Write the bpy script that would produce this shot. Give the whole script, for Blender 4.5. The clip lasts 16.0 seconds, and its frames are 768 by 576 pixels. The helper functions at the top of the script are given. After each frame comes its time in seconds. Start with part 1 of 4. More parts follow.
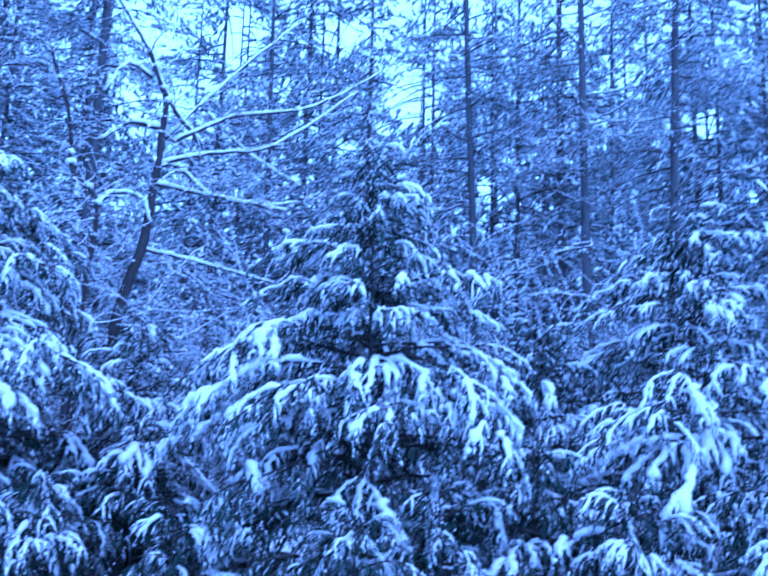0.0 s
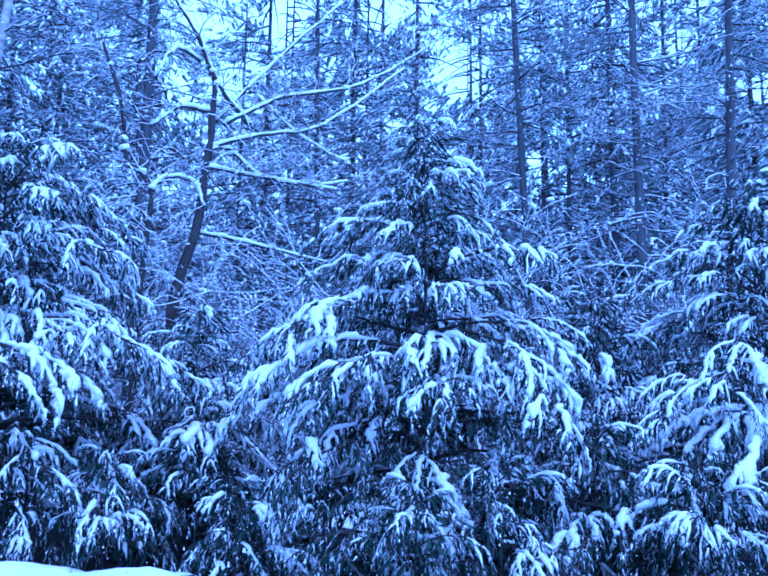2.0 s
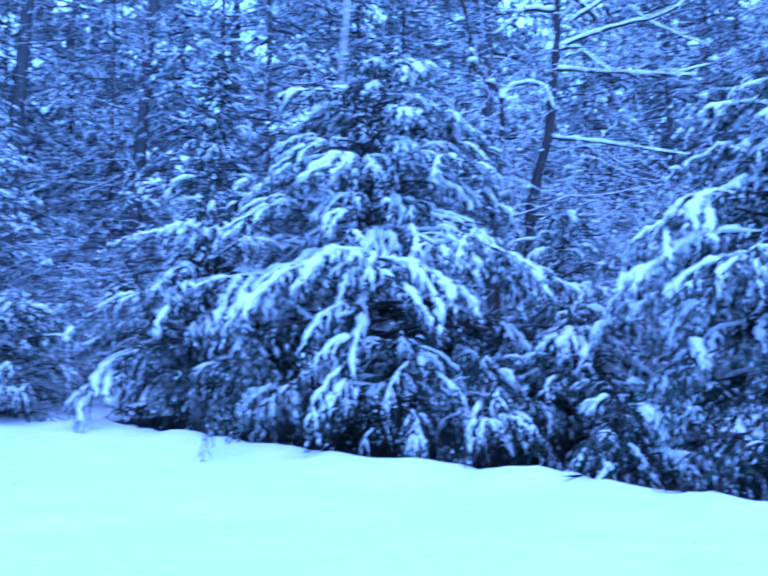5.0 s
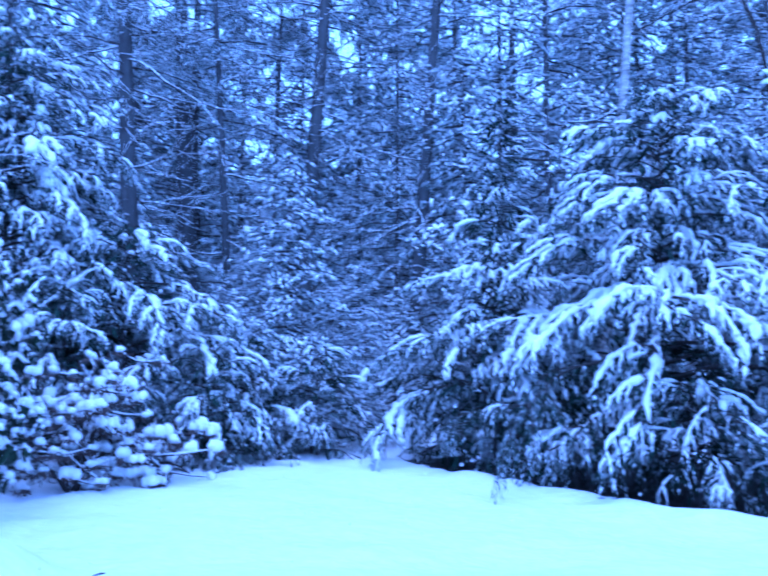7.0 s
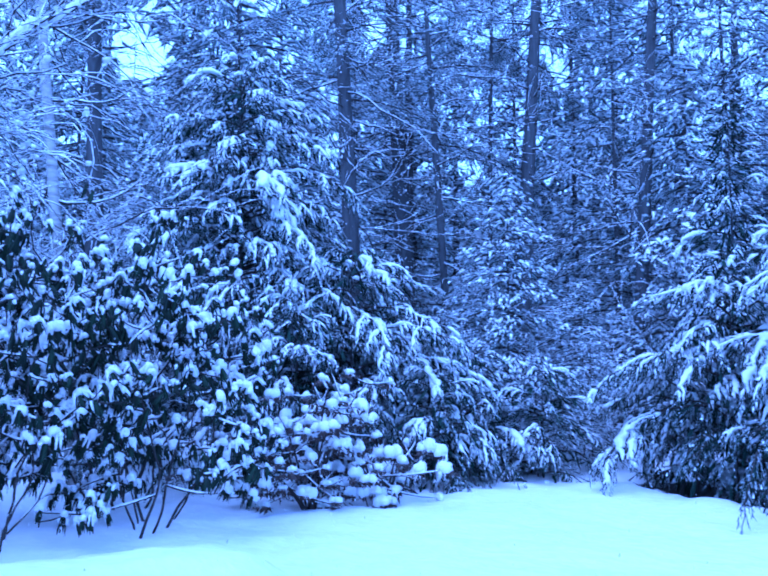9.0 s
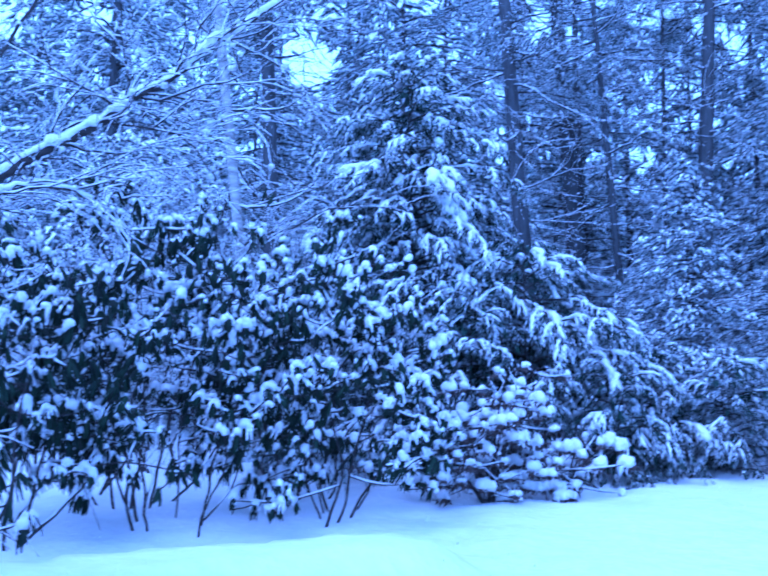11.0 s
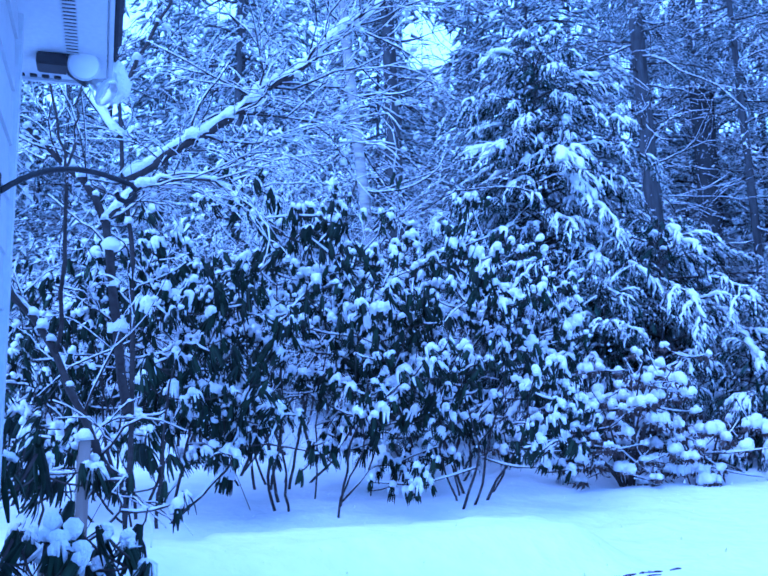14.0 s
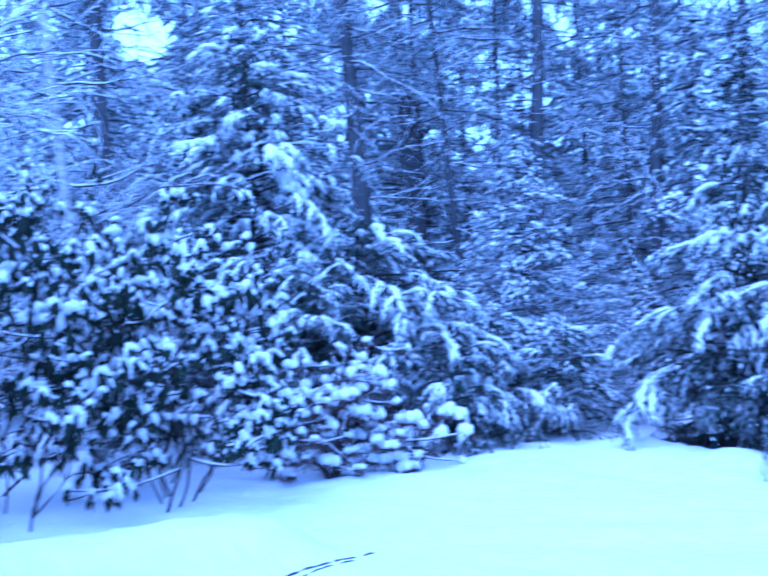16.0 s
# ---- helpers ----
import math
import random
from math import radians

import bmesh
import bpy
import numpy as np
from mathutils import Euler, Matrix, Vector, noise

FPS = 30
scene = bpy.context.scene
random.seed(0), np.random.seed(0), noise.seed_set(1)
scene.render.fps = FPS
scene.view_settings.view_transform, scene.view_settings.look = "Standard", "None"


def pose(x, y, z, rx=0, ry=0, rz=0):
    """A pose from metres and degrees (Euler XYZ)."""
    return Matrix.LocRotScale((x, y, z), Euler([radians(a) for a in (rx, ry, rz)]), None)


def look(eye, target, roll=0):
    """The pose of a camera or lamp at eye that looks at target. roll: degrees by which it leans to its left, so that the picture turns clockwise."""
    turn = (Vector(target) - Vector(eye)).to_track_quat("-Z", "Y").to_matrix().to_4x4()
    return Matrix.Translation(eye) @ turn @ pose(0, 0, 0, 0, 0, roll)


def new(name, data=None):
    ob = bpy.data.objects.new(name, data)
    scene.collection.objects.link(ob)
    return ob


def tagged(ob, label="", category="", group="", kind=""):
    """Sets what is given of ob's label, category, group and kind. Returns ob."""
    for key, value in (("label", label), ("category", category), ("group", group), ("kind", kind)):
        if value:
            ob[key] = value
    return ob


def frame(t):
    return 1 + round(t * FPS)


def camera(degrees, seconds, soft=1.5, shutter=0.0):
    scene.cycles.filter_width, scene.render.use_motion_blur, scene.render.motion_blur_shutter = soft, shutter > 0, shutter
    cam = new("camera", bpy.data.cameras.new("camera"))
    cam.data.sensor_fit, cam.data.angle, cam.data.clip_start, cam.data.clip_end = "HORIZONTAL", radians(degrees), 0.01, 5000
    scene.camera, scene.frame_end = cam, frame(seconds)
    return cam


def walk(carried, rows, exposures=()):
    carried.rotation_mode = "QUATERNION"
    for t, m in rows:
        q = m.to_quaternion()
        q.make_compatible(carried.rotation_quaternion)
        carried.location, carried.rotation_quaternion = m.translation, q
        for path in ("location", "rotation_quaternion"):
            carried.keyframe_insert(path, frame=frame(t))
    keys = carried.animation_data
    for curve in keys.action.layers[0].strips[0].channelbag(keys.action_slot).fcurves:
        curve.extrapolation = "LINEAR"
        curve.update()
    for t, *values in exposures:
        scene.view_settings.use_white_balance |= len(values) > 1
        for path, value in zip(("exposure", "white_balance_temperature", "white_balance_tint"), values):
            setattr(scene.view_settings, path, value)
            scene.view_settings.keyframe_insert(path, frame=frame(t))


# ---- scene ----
cam = camera(45.07, 16.0, soft=1.8, shutter=0.7)
# seconds, place in metres, turn in degrees
PATH = [
    (0.0, 0.1044, 0.0739, 1.1644, 101.802, -1.513, 0.347),
    (0.5, 0.0865, 0.0801, 1.1546, 100.279, -0.636, 2.522),
    (1.0, 0.0794, 0.0706, 1.1547, 100.205, -0.652, 2.903),
    (1.5, 0.0695, 0.0681, 1.1523, 100.181, -0.403, 3.426),
    (2.0, 0.0606, 0.0717, 1.1464, 100.386, -0.682, 3.662),
    (2.5, 0.0491, 0.0867, 1.1174, 98.106, -0.607, 4.523),
    (3.0, 0.0261, 0.1079, 1.0838, 96.369, -2.156, 6.101),
    (3.5, -0.0331, 0.1257, 1.076, 95.325, -1.458, 9.26),
    (4.0, -0.1025, 0.1281, 1.0764, 95.385, -1.057, 13.912),
    (4.5, -0.1666, 0.1161, 1.0875, 95.288, -0.429, 19.125),
    (5.0, -0.231, 0.0931, 1.1003, 94.703, 0.334, 24.865),
    (5.2, -0.2437, 0.0652, 1.1067, 94.611, 0.532, 26.705),
    (7.3, -0.3551, 0.0275, 1.1159, 97.537, -0.081, 44.372),
    (7.5, -0.3668, 0.0182, 1.1132, 97.655, 0.099, 46.033),
    (8.0, -0.4064, 0.0102, 1.1091, 97.789, -0.369, 49.473),
    (8.5, -0.4345, -0.003, 1.1168, 97.843, -0.701, 52.363),
    (9.0, -0.4476, -0.0296, 1.1271, 98.392, -0.425, 55.001),
    (9.2, -0.4425, -0.0355, 1.1233, 98.556, -0.511, 55.377),
    (11.3, -0.4524, -0.0969, 1.0849, 97.638, -0.219, 67.209),
    (11.5, -0.4557, -0.0946, 1.0838, 97.297, -0.068, 68.171),
    (12.0, -0.4604, -0.1125, 1.0815, 97.29, -0.193, 69.897),
    (12.5, -0.4709, -0.1263, 1.0791, 97.114, -0.454, 70.371),
    (13.0, -0.4981, -0.1618, 1.0792, 96.986, -0.414, 71.788),
    (13.5, -0.5138, -0.1758, 1.0766, 96.714, -0.028, 73.166),
    (14.0, -0.5056, -0.1815, 1.0809, 97.065, -0.163, 73.074),
    (14.5, -0.5048, -0.1676, 1.0867, 97.083, -0.125, 71.527),
    (15.0, -0.4942, -0.1259, 1.0778, 96.768, -0.107, 67.23),
    (15.5, -0.4833, -0.076, 1.0702, 96.423, 0.802, 61.944),
    (16.0, -0.4426, -0.0079, 1.0679, 96.685, 2.241, 56.324),
]
walk(cam, [(t, pose(x, y, z, rx, ry, rz)) for t, x, y, z, rx, ry, rz in PATH],
     exposures=[(0.0, 0.35, 3380, 18.5), (14.5, 0.35, 3380, 18.5), (16.0, 0.6, 3380, 18.5)])

# ---- light: an even overcast sky with a faint, very wide sun ----
world = bpy.data.worlds.new("overcast_sky")
scene.world = world
world.use_nodes = True
wn, wl = world.node_tree.nodes, world.node_tree.links
sky = wn.new("ShaderNodeTexSky")
sky.sky_type, sky.sun_disc = "NISHITA", False
sky.sun_elevation, sky.sun_rotation = radians(64), radians(146)
sky.dust_density = 3.0
cloud = wn.new("ShaderNodeMix")
cloud.data_type = "RGBA"
cloud.inputs[0].default_value = 0.8
cloud.inputs[7].default_value = (8.65, 9.25, 11.0, 1)
wl.new(sky.outputs[0], cloud.inputs[6])
# a snow-filled overcast sky, brightest where it meets the snowy land
place, split, rise, shade = (wn.new("ShaderNode" + k) for k in ("TexCoord", "SeparateXYZ", "MapRange", "VectorMath"))
wl.new(place.outputs["Generated"], split.inputs[0])
wl.new(split.outputs[2], rise.inputs[0])
rise.inputs[3].default_value, rise.inputs[4].default_value = 3.5, 0.55
shade.operation = "SCALE"
wl.new(cloud.outputs[2], shade.inputs[0])
wl.new(rise.outputs[0], shade.inputs["Scale"])
wl.new(shade.outputs[0], wn["Background"].inputs[0])
wn["Background"].inputs[1].default_value = 0.08
sun_data = bpy.data.lights.new("sun", "SUN")
sun_data.energy, sun_data.angle, sun_data.color = 1.75, radians(50), (1.0, 0.85, 0.93)
new("sun", sun_data).matrix_world = look((6, -9, 22), (0, 0, 0))


# ---- materials ----
def material(name, dark, light, rough=0.8, grain=40.0, stain=3.0, bump=0.3, depth=0.01, metal=0.0, island=False, stretch=(1, 1, 1), gloss=0.5):
    mat = bpy.data.materials.new(name)
    mat.use_nodes = True
    n, l = mat.node_tree.nodes, mat.node_tree.links
    b = n["Principled BSDF"]
    b.inputs["Roughness"].default_value, b.inputs["Metallic"].default_value = rough, metal
    b.inputs["Specular IOR Level"].default_value = gloss
    co, mp = n.new("ShaderNodeTexCoord"), n.new("ShaderNodeMapping")
    mp.inputs["Scale"].default_value = stretch
    l.new(co.outputs["Object"], mp.inputs[0])
    fine, wide = n.new("ShaderNodeTexNoise"), n.new("ShaderNodeTexNoise")
    fine.inputs["Scale"].default_value, wide.inputs["Scale"].default_value = grain, stain
    fine.inputs["Detail"].default_value = 5
    l.new(mp.outputs[0], fine.inputs[0])
    l.new(mp.outputs[0], wide.inputs[0])
    add = n.new("ShaderNodeMath")
    add.operation = "MULTIPLY_ADD"
    l.new(fine.outputs[0], add.inputs[0])
    add.inputs[1].default_value = 0.6
    half = n.new("ShaderNodeMath")
    half.operation = "MULTIPLY"
    half.inputs[1].default_value = 0.4
    if island:
        geo = n.new("ShaderNodeNewGeometry")
        l.new(geo.outputs["Random Per Island"], half.inputs[0])
    else:
        l.new(wide.outputs[0], half.inputs[0])
    l.new(half.outputs[0], add.inputs[2])
    ramp = n.new("ShaderNodeValToRGB")
    ramp.color_ramp.elements[0].position, ramp.color_ramp.elements[1].position = 0.3, 0.7
    ramp.color_ramp.elements[0].color, ramp.color_ramp.elements[1].color = (*dark, 1), (*light, 1)
    l.new(add.outputs[0], ramp.inputs[0])
    l.new(ramp.outputs[0], b.inputs["Base Color"])
    if bump:
        bp = n.new("ShaderNodeBump")
        bp.inputs["Strength"].default_value, bp.inputs["Distance"].default_value = bump, depth
        l.new(fine.outputs[0], bp.inputs["Height"])
        l.new(bp.outputs[0], b.inputs["Normal"])
    return mat


SNOW = material("snow", (0.82, 0.84, 0.86), (0.90, 0.91, 0.92), 0.75, 75, 5, 0.9, 0.02, gloss=0.2)
GROUND_SNOW = material("ground_snow", (0.74, 0.76, 0.78), (0.84, 0.85, 0.86), 0.75, 7, 0.8, 0.6, 0.05, gloss=0.2)
NEEDLE = material("hemlock_needles", (0.007, 0.013, 0.011), (0.03, 0.05, 0.036), 0.75, 30, 3, 0.0, island=True, gloss=0.1)
FROST = material("frosted_needles", (0.18, 0.20, 0.2), (0.6, 0.63, 0.64), 0.8, 30, 3, 0.0, island=True, gloss=0.1)
# far needles paled: the haze of falling snow is put into this colour
HAZED_NEEDLE = material("hazed_pine_needles", (0.09, 0.11, 0.115), (0.2, 0.235, 0.235), 0.75, 20, 3, 0.0, island=True, gloss=0.2)
BARK = material("grey_brown_bark", (0.03, 0.03, 0.031), (0.10, 0.10, 0.102), 0.9, 18, 2, 0.9, 0.03, stretch=(1, 1, 0.2), gloss=0.2)
TWIG = material("twig_bark", (0.02, 0.018, 0.017), (0.065, 0.06, 0.056), 0.85, 30, 4, 0.3, gloss=0.15)
BIRCH = material("birch_bark", (0.10, 0.095, 0.09), (0.45, 0.44, 0.42), 0.7, 9, 4, 0.4, stretch=(0.6, 0.6, 2.4))
LEAF = material("rhododendron_leaf", (0.005, 0.009, 0.006), (0.021, 0.036, 0.018), 0.6, 25, 4, 0.0, island=True, gloss=0.15)
DRY = material("dry_brown_leaf", (0.022, 0.018, 0.016), (0.07, 0.05, 0.04), 0.85, 30, 5, 0.2, island=True)
HILL = material("far_snowy_wood", (0.07, 0.085, 0.085), (0.36, 0.38, 0.385), 0.9, 1.1, 0.25, 1.0, 0.5, stretch=(1, 1, 0.6), gloss=0.1)
# near-black litter: the shade under the hemlocks is put into its colour
LITTER_SHADE = material("shaded_litter", (0.012, 0.012, 0.012), (0.05, 0.048, 0.045), 0.95, 22, 2.5, 0.9, 0.03)
SIDING = material("white_siding", (0.44, 0.46, 0.48), (0.54, 0.56, 0.58), 0.55, 30, 2, 0.1)
TRIM = material("white_trim", (0.46, 0.48, 0.5), (0.57, 0.59, 0.61), 0.5, 40, 2, 0.1)
DARK = material("dark_recess", (0.015, 0.015, 0.016), (0.04, 0.04, 0.045), 0.8, 20, 3, 0.1)
IRON = material("black_iron", (0.01, 0.01, 0.011), (0.03, 0.03, 0.032), 0.45, 60, 6, 0.2, metal=0.6)
POST = material("weathered_post_wood", (0.16, 0.14, 0.12), (0.34, 0.31, 0.27), 0.85, 22, 4, 0.5, stretch=(1, 1, 0.15))
BULB = material("frosted_bulb_glass", (0.72, 0.74, 0.76), (0.86, 0.88, 0.9), 0.15, 12, 3, 0.25)
CLEAR_GLASS = material("clear_bulb_glass", (0.75, 0.78, 0.8), (0.9, 0.92, 0.94), 0.08, 12, 3, 0.1)
CLEAR_GLASS.node_tree.nodes["Principled BSDF"].inputs["Transmission Weight"].default_value = 0.8
ROOF = material("roof_shingle", (0.04, 0.04, 0.045), (0.09, 0.09, 0.1), 0.9, 30, 3, 0.5)


# ---- mesh tools ----
class Geo:
    """Collects faces with a material slot each, and makes one mesh of them."""

    def __init__(self):
        self.v, self.f, self.m = [], [], []

    def tube(self, pts, radii, sides=6, slot=0, rng=None, rough=0.0, flat=1.0, lift=0.0):
        pts = [Vector(p) for p in pts]
        start, n = len(self.v), len(pts)
        turn0 = rng.random() * 6.28 if rng else 0.0
        for i, p in enumerate(pts):
            d = (pts[min(i + 1, n - 1)] - pts[max(i - 1, 0)]).normalized()
            side = d.cross(Vector((0, 0, 1)))
            side = side.normalized() if side.length > 0.05 else Vector((1, 0, 0))
            up = side.cross(d)
            for k in range(sides):
                a = turn0 + 2 * math.pi * k / sides
                r = radii[i] * (1 + (rng.uniform(-rough, rough) if rough else 0.0))
                self.v.append(p + side * (math.cos(a) * r) + up * (math.sin(a) * r * flat + lift * radii[i]))
        for i in range(n - 1):
            for k in range(sides):
                a, b = start + i * sides + k, start + i * sides + (k + 1) % sides
                self.f.append((a, b, b + sides, a + sides))
                self.m.append(slot)
        for row in (range(start + sides - 1, start - 1, -1), range(start + (n - 1) * sides, start + n * sides)):
            self.f.append(tuple(row))
            self.m.append(slot)

    def leaf(self, p, d, across, length, width, slot=0, fold=0.25):
        """A narrow leaf or spray: two folded halves, widest at its middle."""
        p, d, across = Vector(p), Vector(d).normalized(), Vector(across).normalized()
        lift = d.cross(across) * width * fold
        s = len(self.v)
        mid = p + d * length * 0.5
        self.v += [p, mid + across * width * 0.5 + lift, p + d * length, mid - across * width * 0.5 + lift]
        self.f += [(s, s + 1, s + 2), (s, s + 2, s + 3)]
        self.m += [slot, slot]

    def blade(self, p, d, across, length, width, slot=0):
        """One thin blade of a far-off spray."""
        p, d, across = Vector(p), Vector(d).normalized(), Vector(across).normalized()
        k = len(self.v)
        self.v += [p - across * width * 0.5, p + across * width * 0.5, p + d * length]
        self.f.append((k, k + 1, k + 2))
        self.m.append(slot)

    def blob(self, c, rx, ry, rz, rng, slot=0, rough=0.18, rings=4, sides=7, low=-0.5):
        """A lumpy cap of snow: flattened below, rounded above."""
        c, s = Vector(c), len(self.v)
        for i in range(rings + 1):
            a = math.asin(low) + (math.pi / 2 - math.asin(low)) * i / rings
            for k in range(sides):
                b = 2 * math.pi * (k + 0.5 * (i % 2)) / sides
                q = 1 + rng.uniform(-rough, rough) * (1 - (i / rings) ** 2)
                self.v.append(c + Vector((rx * math.cos(a) * math.cos(b) * q, ry * math.cos(a) * math.sin(b) * q, rz * math.sin(a) * q)))
        for i in range(rings):
            for k in range(sides):
                a, b = s + i * sides + k, s + i * sides + (k + 1) % sides
                self.f.append((a, b, b + sides, a + sides))
                self.m.append(slot)
        self.f.append(tuple(range(s + sides - 1, s - 1, -1)))
        self.m.append(slot)

    def box(self, x0, y0, z0, x1, y1, z1, slot=0):
        s = len(self.v)
        self.v += [Vector((x, y, z)) for z in (z0, z1) for x, y in ((x0, y0), (x1, y0), (x1, y1), (x0, y1))]
        for q in ((3, 2, 1, 0), (4, 5, 6, 7), (0, 1, 5, 4), (1, 2, 6, 5), (2, 3, 7, 6), (3, 0, 4, 7)):
            self.f.append(tuple(s + i for i in q))
            self.m.append(slot)

    def mesh(self, name, mats, smooth=True):
        me = bpy.data.meshes.new(name)
        me.from_pydata([tuple(v) for v in self.v], [], self.f)
        for mat in mats:
            me.materials.append(mat)
        me.polygons.foreach_set("material_index", self.m)
        me.polygons.foreach_set("use_smooth", [smooth] * len(self.f))
        me.update()
        return me


def part(name, data, parent, m=None, label="", kind=""):
    ob = new(name, data)
    ob.parent = parent
    if m is not None:
        ob.matrix_basis = m
    return tagged(ob, label, kind=kind)


def bezier(a, b, c, n):
    a, b, c = Vector(a), Vector(b), Vector(c)
    return [a * (1 - u) ** 2 + b * 2 * u * (1 - u) + c * u * u for u in [i / n for i in range(n + 1)]]


def smooth01(u):
    u = min(1.0, max(0.0, u))
    return u * u * (3 - 2 * u)


# ---- the ground: a snow sheet, rising gently to the woods, with a drifted bank by the house ----
# where the open snow ends before the hemlocks: x, y
LIP = [(-9.4, 9.6), (-8.5, 9.2), (-7.0, 9.0), (-5.6, 8.7), (-4.0, 8.6), (-2.4, 8.8), (-1.6, 8.35), (-0.6, 7.8), (1.0, 7.55), (3.0, 7.35), (8.0, 7.1)]


def lip(x):
    for (a, b), (c, d) in zip(LIP, LIP[1:]):
        if x <= c:
            u = smooth01((x - a) / (c - a))
            return b + (d - b) * u + 0.16 * noise.noise((x * 1.9, 4.0, 1.0)) + 0.07 * noise.noise((x * 5.0, 1.0, 6.0))
    return LIP[-1][1]


def ground_z(x, y, bare=True):
    s = -0.75 * x + 0.66 * y
    z = 0.072 * max(0.0, s - 7.0) * (1 - 0.5 * smooth01((s - 16) / 20))
    far = math.hypot(x, y)
    z += 0.05 * noise.noise((x * 0.35, y * 0.35, 3.0)) + 0.045 * noise.noise((x * 1.3, y * 1.3, 7.0)) + 0.026 * noise.noise((x * 3.2, y * 3.2, 2.0))
    if far > 25:
        z += 0.8 * noise.noise((x * 0.03, y * 0.03, 1.0)) * smooth01((far - 25) / 40)
    # the bank of drifted snow beside the house
    edge = smooth01((x + 6.28 + 0.217 * y) / 0.09) * smooth01((3.55 - y) / 0.7 + 0.2 * noise.noise((x, y, 9.0))) * smooth01((-0.962 * (x + 5.63) - 0.275 * (y - 2.48) - 0.03) / 0.5)
    z += 0.3 * edge
    # the sheltered hollow under the hemlocks, behind a drifted lip
    if bare:
        d = y - lip(x)
        z += ((0.06 + 0.09 * noise.noise((x * 1.7, 8.0, 2.0)) + 0.04 * noise.noise((x * 4.6, 3.0, 5.0))) * math.exp(-((d + 0.25) / 0.3) ** 2) - 0.3 * smooth01(d / 0.4)) * (1 - smooth01((y - 11.8) / 1.6)) * smooth01((x + 9.3) / 0.9) * (1 - smooth01((x - 6.5) / 1.5))
    return z


def ground_sheet():
    def steps(lo, hi):
        out, v = [], lo
        while v < hi:
            out.append(v)
            v += 0.1
        out.append(hi)
        grow, step = [], 0.3
        v = hi
        while v < 600:
            v += step
            step *= 1.28
            grow.append(v)
        shrink, step, v = [], 0.3, lo
        while v > -600:
            v -= step
            step *= 1.28
            shrink.insert(0, v)
        return shrink + out + grow

    xs, ys = steps(-15, 6), steps(-4, 14)
    g = Geo()
    g.v = [Vector((x, y, ground_z(x, y))) for y in ys for x in xs]
    w = len(xs)
    g.f = [(j * w + i, j * w + i + 1, (j + 1) * w + i + 1, (j + 1) * w + i) for j in range(len(ys) - 1) for i in range(w - 1)]
    g.m = [0] * len(g.f)
    tagged(new("ground", g.mesh("ground", [GROUND_SNOW])), "deep fresh snow covering the yard and woodland floor", "snow ground", kind="structure")


ground_sheet()


# dark sheet behind the lip, laid in where shade lies under the hemlocks
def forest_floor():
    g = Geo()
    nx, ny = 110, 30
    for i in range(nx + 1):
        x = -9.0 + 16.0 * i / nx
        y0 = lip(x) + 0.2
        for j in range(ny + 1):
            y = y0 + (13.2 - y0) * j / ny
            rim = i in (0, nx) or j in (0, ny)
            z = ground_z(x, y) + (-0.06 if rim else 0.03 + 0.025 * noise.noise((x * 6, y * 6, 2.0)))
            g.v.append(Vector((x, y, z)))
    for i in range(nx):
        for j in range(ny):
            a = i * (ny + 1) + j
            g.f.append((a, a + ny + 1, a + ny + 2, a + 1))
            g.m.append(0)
    tagged(new("forest_floor", g.mesh("forest_floor", [LITTER_SHADE])), "dark litter floor standing in for the shade under the hemlocks", "forest floor", kind="structure")


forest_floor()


# dead twigs, strewn thick and dark to deepen that shade
def twig_shade_patch(x, y, radius, rng):
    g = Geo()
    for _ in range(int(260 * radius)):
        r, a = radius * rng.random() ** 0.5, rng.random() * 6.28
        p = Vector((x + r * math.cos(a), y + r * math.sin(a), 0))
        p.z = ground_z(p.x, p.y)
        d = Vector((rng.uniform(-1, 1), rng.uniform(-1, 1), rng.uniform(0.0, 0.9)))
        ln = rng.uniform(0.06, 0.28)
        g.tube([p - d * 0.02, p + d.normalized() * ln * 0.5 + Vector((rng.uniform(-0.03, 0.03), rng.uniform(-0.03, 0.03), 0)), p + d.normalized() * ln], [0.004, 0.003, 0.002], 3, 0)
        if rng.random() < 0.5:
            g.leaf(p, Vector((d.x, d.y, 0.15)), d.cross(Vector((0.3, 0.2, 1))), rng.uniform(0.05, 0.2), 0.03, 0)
    tagged(new("dead_twigs", g.mesh("twig_shade_patch", [LITTER_SHADE])), "dead twigs and litter set dark to deepen the shade under hemlocks", "dead twigs", "dead twigs under the hemlocks", "stuff")


